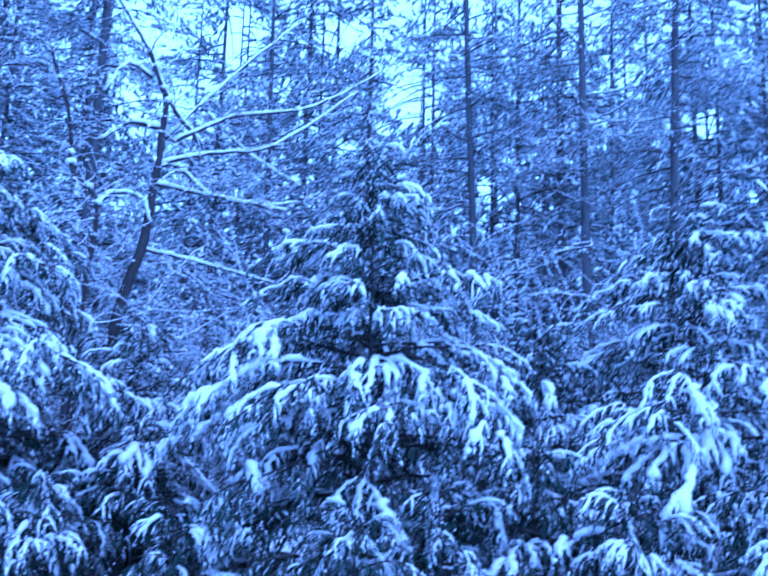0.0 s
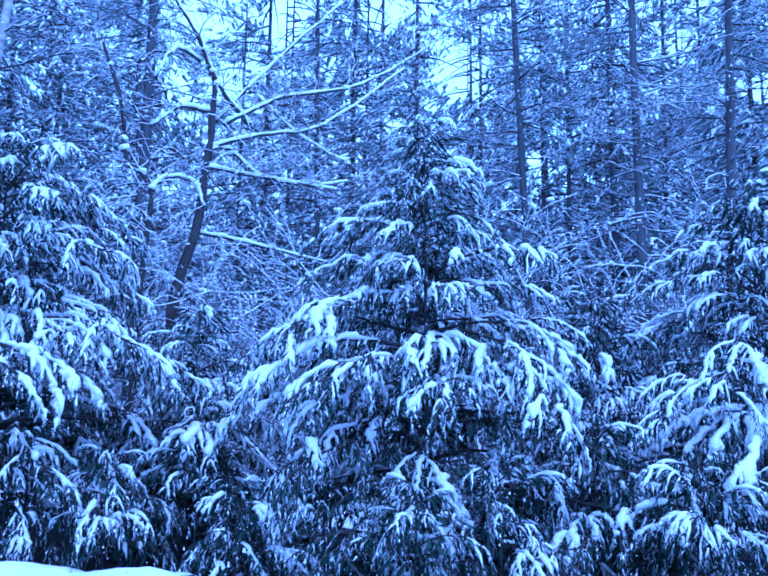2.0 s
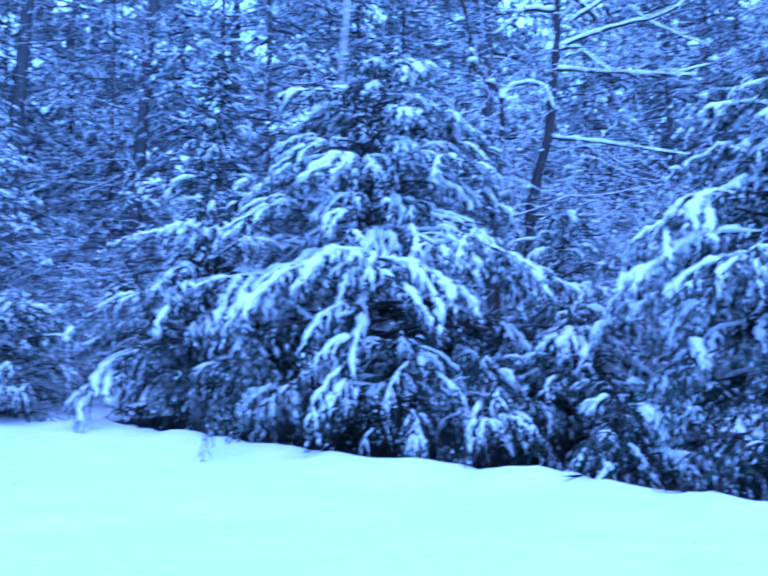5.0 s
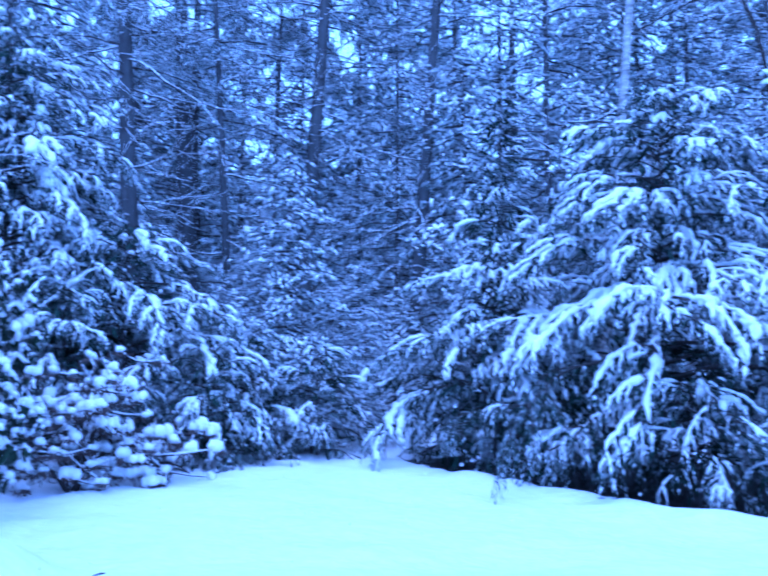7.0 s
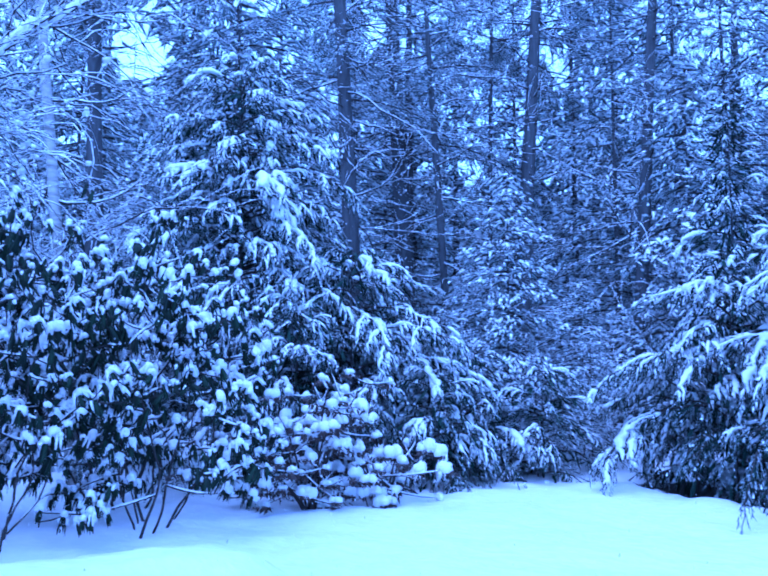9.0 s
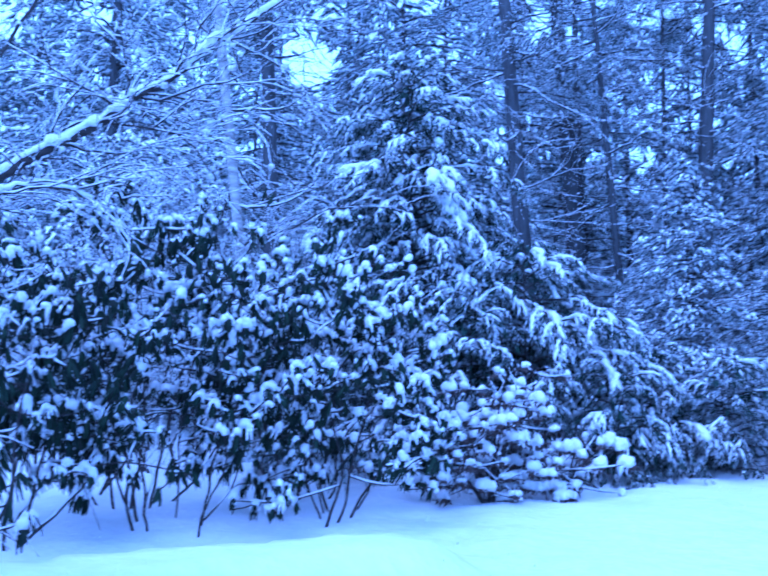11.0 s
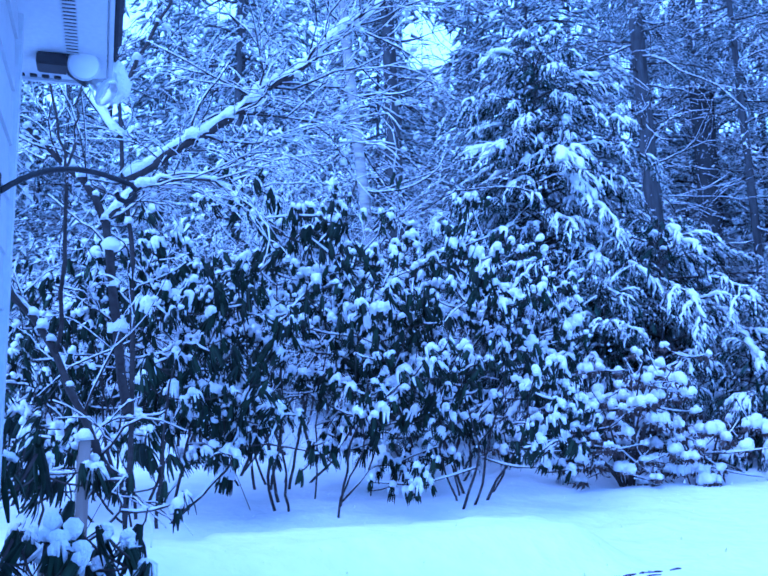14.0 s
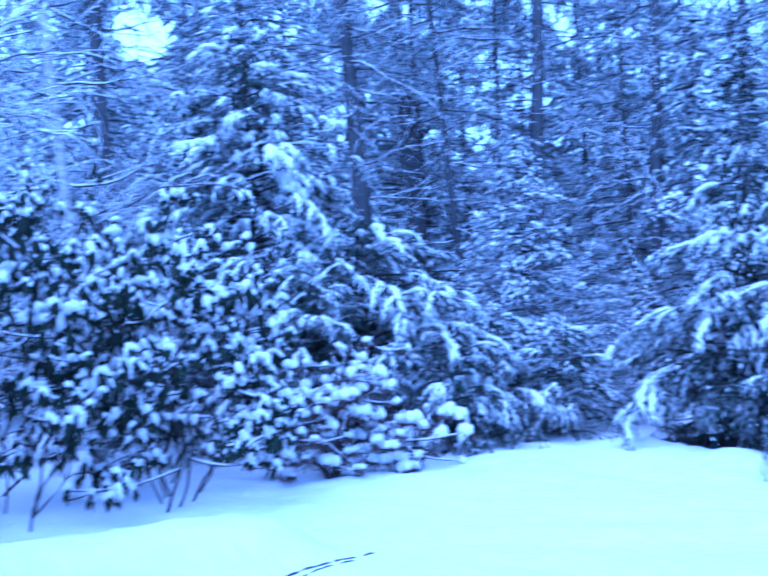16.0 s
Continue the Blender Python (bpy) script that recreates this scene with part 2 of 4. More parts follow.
# ---- hemlocks: trunk, drooping boughs, and the snow that each bough carries ----
def bough_meshes(rng, length, load):
    """An arching bough, 'length' metres long, along +x, with twigs that hang like fingers; its needles; and its snow."""
    wood, green, snow = Geo(), Geo(), Geo()
    up = Vector((0, 0, 1))

    def arch(start, heading, ln, first, last):
        """A line that leaves at the angle 'first' above level and bends over to 'last'."""
        n = max(5, int(ln * 8))
        pts, p = [Vector(start)], Vector(start)
        for i in range(n):
            a = radians(first + (last - first) * ((i + 0.5) / n) ** 1.2 + rng.uniform(-7, 7))
            h = heading + radians(rng.uniform(-8, 8))
            p = p + Vector((math.cos(h) * math.cos(a), math.sin(h) * math.cos(a), math.sin(a))) * (ln / n)
            pts.append(p)
        return pts

    main = arch((0, 0, 0), 0.0, length * 1.12, rng.uniform(8, 24), rng.uniform(-72, -46))
    lines = [(main, length, 0.28)]
    n = len(main) - 1
    if length > 0.8:
        for k in range(int(3 + 1.9 * length)):
            j = rng.randint(max(1, n // 4), n - 1)
            u = j / n
            ln = length * (0.7 - 0.42 * u) * rng.uniform(0.6, 1.1)
            lines.append((arch(main[j], rng.choice((-1, 1)) * radians(rng.uniform(22, 72)), ln, 14 - 36 * u + rng.uniform(-8, 8), rng.uniform(-86, -58)), ln, 0.12))
    for pts, ln, bare in lines:
        k = len(pts) - 1
        wood.tube(pts, [0.003 + 0.011 * ln * (1 - i / k) for i in range(k + 1)], 4, 0)

        def at(u):
            j = min(k - 1, int(u * k))
            return pts[j].lerp(pts[j + 1], u * k - j), (pts[j + 1] - pts[j]).normalized()

        wave, tone = rng.random() * 40, rng.choice((0.4, 0.65, 0.9, 1.1, 1.35)) * (0.6 if pts is main and length > 0.8 else 1.0)

        def heavy(u):
            """How deep the snow lies at u along the line: heaped and bare stretches."""
            return max(0.0, load * tone * (0.8 + 1.25 * noise.noise((u * ln * 4.3, wave, 0.0))) * smooth01((u - bare + 0.1) / 0.3))

        # dark inner sprays, free of snow
        for _ in range(int(14 * ln)):
            q, d = at(rng.uniform(0.05, 0.8))
            dd = d * 0.5 + Vector((rng.uniform(-0.8, 0.8), rng.uniform(-0.8, 0.8), rng.uniform(-1.2, -0.1)))
            green.leaf(q, dd, dd.cross(Vector((0.1, 0.2, 1))), rng.uniform(0.10, 0.22), rng.uniform(0.02, 0.04), 0)
        count = max(6, int(ln / 0.06))
        for i in range(count):
            u = bare * 0.6 + (1 - bare * 0.6) * (i + rng.random()) / count
            q, d = at(min(u, 0.995))
            across = d.cross(up)
            across = across.normalized() if across.length > 0.1 else Vector((0, 1, 0))
            fl = rng.uniform(0.12, 0.32) * (1.15 - 0.45 * u)
            out = (d * rng.uniform(0.5, 0.9) + across * (1 if i % 2 else -1) * rng.uniform(0.3, 0.9)).normalized()
            f = [q]
            for m in range(5):
                w = (m + 0.5) / 5
                f.append(f[-1] + (out * (1 - w * 0.85) - up * (0.15 + 1.6 * w ** 0.9) + Vector((rng.uniform(-0.12, 0.12), rng.uniform(-0.12, 0.12), 0))).normalized() * fl / 5)
            wood.blade(f[0], f[3] - f[0], across, (f[3] - f[0]).length, 0.009, 0)
            h = heavy(u)
            laden = rng.random() < 0.15 + 0.8 * h
            for _ in range(12):
                w = rng.random() ** 0.8 * 4.999
                j = int(w)
                p = f[j].lerp(f[j + 1], w - j)
                dd = (f[j + 1] - f[j]).normalized() * 0.8 + Vector((rng.uniform(-0.7, 0.7), rng.uniform(-0.7, 0.7), rng.uniform(-1.1, 0.0)))
                c = dd.cross(Vector((rng.uniform(-0.5, 0.5), rng.uniform(-0.5, 0.5), 1)))
                green.blade(p, dd, c, rng.uniform(0.04, 0.095), rng.uniform(0.008, 0.014), 0)
                if rng.random() < 0.42 + 0.3 * min(1.0, h):
                    green.blade(p + Vector((0, 0, 0.012)), dd, c, rng.uniform(0.04, 0.085), rng.uniform(0.010, 0.018), 1)
                if rng.random() < 0.12 + 0.4 * min(1.0, h):
                    snow.blade(p + Vector((0, 0, 0.016)), dd, c, rng.uniform(0.03, 0.065), rng.uniform(0.013, 0.024), 0)
            if laden and h > 0.12:
                r = rng.uniform(0.010, 0.025) * (0.5 + 0.6 * min(1.5, h))
                stop = rng.choice((1, 2, 2, 3, 4))
                sp = [f[m] + up * 0.6 * r + Vector((rng.uniform(-0.3, 0.3) * r, rng.uniform(-0.3, 0.3) * r, 0)) for m in range(stop + 2)]
                body = (0.8, 1.15, 1.0, 0.85, 0.65, 0.5)
                sr = [r * body[m] * rng.uniform(0.8, 1.25) for m in range(stop + 2)]
                sr[-1] = r * 0.25
                snow.tube(sp, sr, 4, 0, rng, 0.3, 0.85, 0.1)
        # the ridge of snow that lies along the line and breaks off where it is thin
        step = 0.055
        m = max(4, int(ln * (1 - bare) / step))
        run = []
        for i in range(m + 1):
            u = bare + (0.985 - bare) * i / m
            h = heavy(u)
            q = at(u)[0]
            r = 0.037 * (0.35 + 0.85 * min(1.6, h)) * min(1.15, 0.75 + 0.25 * ln)
            if h > 0.22 and i < m:
                run.append((q + Vector((rng.uniform(-0.5, 0.5) * r, rng.uniform(-0.5, 0.5) * r, rng.uniform(0.2, 0.6) * r)), r * rng.uniform(0.6, 1.3)))
            else:
                if len(run) > 2:
                    run[0], run[-1] = (run[0][0], run[0][1] * 0.35), (run[-1][0], run[-1][1] * 0.35)
                    snow.tube([a for a, b in run], [b for a, b in run], 6, 0, rng, 0.34, 0.7, 0.15)
                run = []
    return wood.mesh("bough", [TWIG], False), green.mesh("needles", [NEEDLE, FROST], False), snow.mesh("snow_load", [SNOW])


BOUGHS = {}
for size, length in (("small", 0.6), ("middle", 1.2), ("long", 1.9), ("great", 2.8)):
    BOUGHS[size] = [bough_meshes(random.Random(40 + 7 * i + int(length * 10)), length, (1.0, 0.85, 1.1, 0.7, 0.95, 1.2)[i] * (1.15 if length < 1 else 1.0)) for i in range(6)]
LENGTHS = {"small": 0.6, "middle": 1.2, "long": 1.9, "great": 2.8}


def hemlock(x, y, height, spread, seed, label, boughs=70, power=0.8, droop=0.0, low=0.05, load=1.0, chief=()):
    """chief: single boughs that stand out: height, compass angle, length and tilt."""
    rng = random.Random(seed)
    tree = tagged(new("hemlock_tree"), label, "hemlock tree", "snow-laden hemlocks")
    z0 = ground_z(x, y, False) - 0.05
    tree.matrix_basis = pose(x, y, z0)
    g = Geo()
    lean = (rng.uniform(-0.02, 0.02), rng.uniform(-0.02, 0.02))
    k = 12
    g.tube([(lean[0] * height * i / k + rng.uniform(-0.01, 0.01), lean[1] * height * i / k, height * i / k - 0.45 * (i == 0)) for i in range(k + 1)],
           [max(0.005, 0.009 * height * (1 - i / k) ** 1.3 + 0.004) for i in range(k + 1)], 8, 0, rng, 0.06)
    part("trunk", g.mesh("trunk", [BARK]), tree)
    g = Geo()
    for _ in range(int(110 * height)):
        u, a = rng.random() ** 1.1 * 0.95, rng.random() * 6.28
        q = 0.05 + spread * (1 - u) ** power * 0.5 * rng.random()
        d = Vector((math.cos(a) + rng.uniform(-0.6, 0.6), math.sin(a) + rng.uniform(-0.6, 0.6), rng.uniform(-1.4, 0.2)))
        g.leaf((q * math.cos(a), q * math.sin(a), height * u + 0.1), d, d.cross(Vector((0.2, 0.1, 1))), rng.uniform(0.15, 0.35), rng.uniform(0.03, 0.06), 0)
    part("inner_needles", g.mesh("inner_needles", [NEEDLE], False), tree, kind="stuff")
    def bough(z, az, ln, tilt, laden):
        size = "small" if ln < 0.85 else "middle" if ln < 1.5 else "long" if ln < 2.4 else "great"
        sc = ln / LENGTHS[size]
        m = pose(lean[0] * z, lean[1] * z, z, 0, 0, az) @ pose(0, 0, 0, rng.uniform(-10, 10), tilt, 0) @ Matrix.Diagonal((sc, sc, sc, 1))
        a, b, c = rng.choice(BOUGHS[size])
        limb = part("bough", a, tree, m)
        part("needles", b, limb, kind="stuff")
        if laden:
            part("snow_load", c, limb, label="clumped white snow", kind="stuff")

    for i in range(boughs):
        u = low + (0.99 - low) * ((i + rng.random()) / boughs) ** 0.82
        ln = max(0.42, spread * (1 - u) ** power * rng.uniform(0.6, 1.18))
        tilt = droop + 8 - 30 * u + rng.uniform(-12, 12) - 15 * max(0.0, 1 - u / 0.3)
        bough(height * u, i * 137.5 + rng.uniform(-25, 25), ln, tilt, rng.random() < load * (1.0 if u > 0.3 else 0.55))
    for z, az, ln, tilt in chief:
        bough(z, az, ln, tilt, True)
    return tree


hemlock(-0.1, 10.4, 5.15, 3.0, 1, "young hemlock bowed under thick clumps of snow", 96, 0.75, 0.0, 0.05, 1.0,
        [(2.6, -40, 2.2, 8), (2.3, -125, 2.1, 6), (2.8, -160, 2.1, 0)])
hemlock(-5.3, 10.5, 4.75, 3.1, 2, "broad hemlock with long drooping snow-covered boughs", 90, 0.5)
hemlock(-7.2, 9.8, 2.9, 2.0, 17, "low hemlock with boughs bent down to the snow", 44, 0.5, -4, 0.16)
hemlock(3.8, 11.2, 4.6, 2.8, 3, "dense hemlock with snow on every bough", 74, 0.65)
hemlock(-12.2, 5.75, 5.9, 2.4, 4, "hemlock rising behind the rhododendrons under snow", 112, 0.42, 0.0, 0.05, 1.0,
        [(2.9, 75, 2.5, -8), (2.6, 55, 2.6, -6), (2.1, 65, 2.6, 0), (2.4, 35, 2.4, -4)])
hemlock(-8.7, 12.1, 5.8, 1.4, 5, "narrow young hemlock with a snowy leader at the wood's edge", 64, 0.7)
hemlock(-10.9, 6.75, 3.2, 2.3, 14, "hemlock with long arching boughs beside the rhododendrons", 44, 0.45)
hemlock(-10.7, 5.8, 2.3, 1.4, 50, "bushy hemlock sapling between the rhododendrons and a taller hemlock", 34, 0.4, -6)
hemlock(-9.8, 7.3, 1.5, 1.2, 7, "low hemlock sapling pressed down by snow", 26, 0.4, 0)
hemlock(-9.6, 9.0, 1.5, 1.2, 8, "low spreading hemlock sapling under snow", 26, 0.4, 0)
hemlock(-10.3, 8.4, 1.7, 1.2, 15, "snow-dusted hemlock sapling closing the end of the yard", 30, 0.4, -6)
hemlock(-8.4, 10.4, 1.9, 1.5, 16, "spreading hemlock sapling at the wood's edge under snow", 26, 0.4, 0)
hemlock(-3.0, 11.4, 2.9, 1.8, 9, "hemlock sapling filling the space between taller trees", 34, 0.6)
hemlock(1.9, 11.5, 3.3, 2.0, 10, "hemlock sapling between two larger hemlocks", 36, 0.6)
hemlock(0.6, 9.35, 1.15, 1.15, 41, "low hemlock seedling bent into the snow at the wood's edge", 20, 0.4, -6)
hemlock(2.5, 9.3, 1.25, 1.2, 42, "low hemlock seedling with drooping snowy twigs", 20, 0.4, -6)
hemlock(-1.1, 9.4, 0.95, 1.0, 43, "small hemlock seedling under a larger hemlock", 16, 0.4, -6)
hemlock(4.0, 9.2, 1.4, 1.3, 44, "low hemlock sapling with snow-bent boughs", 20, 0.4, -6)
hemlock(-4.5, 9.7, 1.25, 1.15, 45, "hemlock seedling in the dark hollow under larger boughs", 20, 0.4, -4)
hemlock(-6.3, 9.7, 1.3, 1.15, 46, "hemlock seedling bowed over the edge of the snow", 20, 0.4, -4)
hemlock(-3.4, 9.6, 1.05, 1.0, 47, "short hemlock seedling with clumped snow", 18, 0.4, -4)
hemlock(-0.2, 8.75, 0.9, 0.9, 48, "short hemlock seedling behind the drifted snow", 16, 0.4, -4)
hemlock(1.6, 9.9, 1.7, 1.5, 12, "low hemlock boughs heaped with snow", 24, 0.4)
hemlock(-1.9, 9.0, 0.9, 0.95, 49, "small hemlock seedling half buried at the drifted edge", 18, 0.4, 0)
hemlock(-2.7, 10.5, 1.6, 1.2, 33, "small hemlock sapling pressed down by snow", 22, 0.4)
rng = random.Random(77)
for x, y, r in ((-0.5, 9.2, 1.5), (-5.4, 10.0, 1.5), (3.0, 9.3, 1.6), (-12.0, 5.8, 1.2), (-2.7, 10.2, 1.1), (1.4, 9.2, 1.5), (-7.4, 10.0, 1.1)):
    twig_shade_patch(x, y, r, rng)


# ---- bare trees and thickets ----
def grow(wood, snow, p, d, ln, r, depth, rng, splits=3, cover=1.0, sag=0.12, sides=5):
    """A limb that wanders, forks and carries snow wherever it lies flat enough."""
    pts, rad, n = [Vector(p)], [r], 7 if r > 0.012 else 5
    d = Vector(d).normalized()
    for i in range(n):
        d = (d + Vector((rng.uniform(-0.36, 0.36), rng.uniform(-0.36, 0.36), rng.uniform(-0.34, 0.34) - sag * (i / n) * (depth < 2)))).normalized()
        pts.append(pts[-1] + d * ln / n)
        rad.append(max(0.0025, r * (1 - 0.6 * (i + 1) / n)))
    wood.tube(pts, rad, sides if r > 0.012 else 3, 0)
    if abs(d.z) < 0.86 and rng.random() < 0.9 * cover:
        h = [0.6 * q + 0.0035 for q in rad]
        snow.tube([q + Vector((0, 0, 0.9 * w + 0.45 * k)) for q, w, k in zip(pts, rad, h)], [k * rng.uniform(0.75, 1.3) for k in h], 5 if r > 0.012 else 3, 0, rng, 0.15, 0.9)
    if depth < 2 and rng.random() < 0.5 * cover:
        q = rng.uniform(0.012, 0.03)
        snow.blob(pts[rng.randint(1, n)] + Vector((0, 0, 0.3 * q)), q * rng.uniform(0.9, 1.8), q, q * 0.8, rng, 0, 0.3, 2, 5, -0.5)
    if depth > 0:
        for k in range(splits):
            j = rng.randint(1, n)
            side = Vector((rng.uniform(-1, 1), rng.uniform(-1, 1), rng.uniform(-0.35, 0.6))).normalized()
            grow(wood, snow, pts[j], (pts[j] - pts[j - 1]).normalized() * 0.9 + side * 0.7, ln * rng.uniform(0.5, 0.85), rad[j] * rng.uniform(0.5, 0.75), depth - 1, rng, splits, cover, sag, sides)


def thicket_meshes(seed, height, stems, splits):
    rng = random.Random(seed)
    wood, snow = Geo(), Geo()
    for i in range(stems):
        a = rng.random() * 6.28
        grow(wood, snow, (0.25 * math.cos(a), 0.25 * math.sin(a), 0), (0.35 * math.cos(a), 0.35 * math.sin(a), 1), height * rng.uniform(0.4, 0.6), 0.02, 3, rng, splits, 1.0, 0.3)
    return wood.mesh("branchwork", [TWIG], False), snow.mesh("snow_load", [SNOW])


THICKETS = [thicket_meshes(200 + i, 4.2, 4, 3) for i in range(4)]


def sapling(x, y, scale, turn, i):
    thing = tagged(new("bare_sapling"), "leafless woodland sapling with snow along its twigs", "sapling", "snowy undergrowth")
    thing.matrix_basis = pose(x, y, ground_z(x, y) - 0.05, 0, 0, turn) @ Matrix.Diagonal((scale, scale, scale, 1))
    limb = part("branchwork", THICKETS[i % 4][0], thing, kind="stuff")
    part("snow_load", THICKETS[i % 4][1], limb, label="white snow along the twigs", kind="stuff")


# the trunks that stand clear of undergrowth: compass angle and distance
CLEAR = [(57.3, 16.3), (51.6, 18.8), (48.2, 20.0), (41.0, 19.0), (54.0, 21.3), (-5.9, 18.1), (-12.3, 18.1), (-16.8, 18.1)]


def before_trunk(a, r):
    return any(abs(math.degrees(a) - c[0]) < 2.4 and r < c[1] + 1 for c in CLEAR)


rng = random.Random(5)
for i in range(34):
    a, r = radians(rng.uniform(-33, 108)), rng.uniform(14, 26)
    if before_trunk(a, r):
        continue
    sapling(-r * math.sin(a), r * math.cos(a), rng.uniform(0.8, 1.5), rng.uniform(0, 360), i)


for i in range(13):
    a, r = radians(rng.uniform(68, 108)), rng.uniform(11.5, 17)
    sapling(-r * math.sin(a), r * math.cos(a), rng.uniform(0.9, 1.4), rng.uniform(0, 360), i)

for i, (x, y, size) in enumerate(((-2.0, 15.6, 1.7), (0.9, 16.0, 1.6), (2.7, 15.4, 1.6), (4.8, 15.8, 1.8), (-0.8, 17.2, 1.9), (-6.2, 15.0, 1.5), (6.6, 15.2, 1.7), (-8.2, 16.2, 1.6))):
    sapling(x, y, size, 47 * i, i)


# ---- gaps in the canopy where the white sky shows: compass angle, height and half widths in degrees ----
GAPS = [(-1.3, 23.6, 2.3, 2.2), (10.3, 26.6, 1.9, 2.0), (4.1, 26.9, 1.8, 1.5), (3.1, 20.5, 1.0, 0.9), (-19.6, 21.3, 1.2, 1.5), (-6.0, 18.5, 0.8, 0.8), (12.1, 23.8, 0.8, 0.8),
        (56.6, 23.6, 1.0, 1.3), (46.6, 22.7, 0.8, 0.8), (44.6, 21.3, 0.9, 1.2), (70.8, 21.5, 2.4, 2.1), (84.2, 23.2, 1.3, 1.3)]


def compass(p):
    far = math.hypot(p[0], p[1])
    return math.degrees(math.atan2(-p[0], p[1])), math.degrees(math.atan2(p[2] - 1.1, far)), far


def open_sky(p, ragged=0.6):
    a, e, far = compass(p)
    for g in GAPS:
        if abs(a - g[0]) < 2 * g[2] and abs(e - g[1]) < 2 * g[3]:
            if ((a - g[0]) / g[2]) ** 2 + ((e - g[1]) / g[3]) ** 2 < 0.62 + ragged * noise.noise((a * 2.1, e * 2.1, far * 0.1)):
                return True
    return False


# ---- tall trees of the wood ----
def tall_tree(name, x, y, r, lean, seed, bark, label, category):
    rng = random.Random(seed)
    tree = tagged(new(name), label, category, "tall trees of the wood")
    tree.matrix_basis = pose(x, y, ground_z(x, y) - 0.1)
    height = rng.uniform(15, 19)

    def axis(z):
        return Vector((lean[0] * z, lean[1] * z, z))

    g = Geo()
    k = 10
    g.tube([axis(height * i / k) for i in range(k + 1)], [r * (1.25 if i == 0 else 1.08 - 0.085 * i) for i in range(k + 1)], 10, 0, rng, 0.07)
    trunk = part("trunk", g.mesh("trunk", [bark]), tree)
    wood, snow, crown, load = Geo(), Geo(), Geo(), Geo()
    z = rng.uniform(1.5, 3)
    while z < 11.5:
        a = rng.random() * 6.28
        d = Vector((math.cos(a), math.sin(a), rng.uniform(-0.25, 0.15)))
        grow(wood, snow, axis(z), d, rng.uniform(0.9, 2.4) * (0.6 + 2.5 * min(r, 0.16)), 0.016, 2 if z < 9 else 1, rng, 3, 0.8, 0.1, 4)
        z += rng.uniform(0.16, 0.4)
    if name == "pine_tree":
        z = rng.uniform(5.0, 8.5)
        while z < height:
            a = rng.random() * 6.28
            reach = rng.uniform(1.4, 3.0) * (1 - 0.5 * (z / height) ** 2)
            pts = [axis(z) + Vector((math.cos(a) * reach * u, math.sin(a) * reach * u, reach * (0.1 * u - 0.3 * u * u))) for u in (0, 0.33, 0.66, 1)]
            foot = Vector((x, y, ground_z(x, y)))
            crown.tube(pts, [0.025, 0.018, 0.012, 0.005], 3, 1)
            for _ in range(int((110 if z < 10.5 else 30) * reach)):
                u = 0.2 + 0.8 * rng.random()
                j = min(2, int(u * 3))
                p = pts[j].lerp(pts[j + 1], u * 3 - j) + Vector((rng.gauss(0, 0.2), rng.gauss(0, 0.2), rng.gauss(0, 0.06)))
                if open_sky(foot + p):
                    continue
                d = Vector((math.cos(a) + rng.uniform(-1, 1), math.sin(a) + rng.uniform(-1, 1), rng.uniform(-0.9, 0.1)))
                crown.blade(p, d, d.cross(Vector((0, 0, 1))), rng.uniform(0.09, 0.2), rng.uniform(0.016, 0.03), 0)
                if rng.random() < 0.8:
                    load.blade(p + Vector((0, 0, 0.025)), d, d.cross(Vector((0, 0, 1))), rng.uniform(0.08, 0.17), rng.uniform(0.022, 0.04), 0)
            z += rng.uniform(0.18, 0.42)
        leaves = part("crown", crown.mesh("crown", [HAZED_NEEDLE, TWIG], False), tree)
        part("snow_load", load.mesh("snow_load", [SNOW]), leaves, label="white snow on the needles", kind="stuff")
    limbs = part("dead_limbwork", wood.mesh("dead_limbwork", [TWIG], False), trunk, kind="stuff")
    part("snow_load", snow.mesh("snow_load", [SNOW]), tree, label="white snow along the limbs", kind="stuff")
    return tree


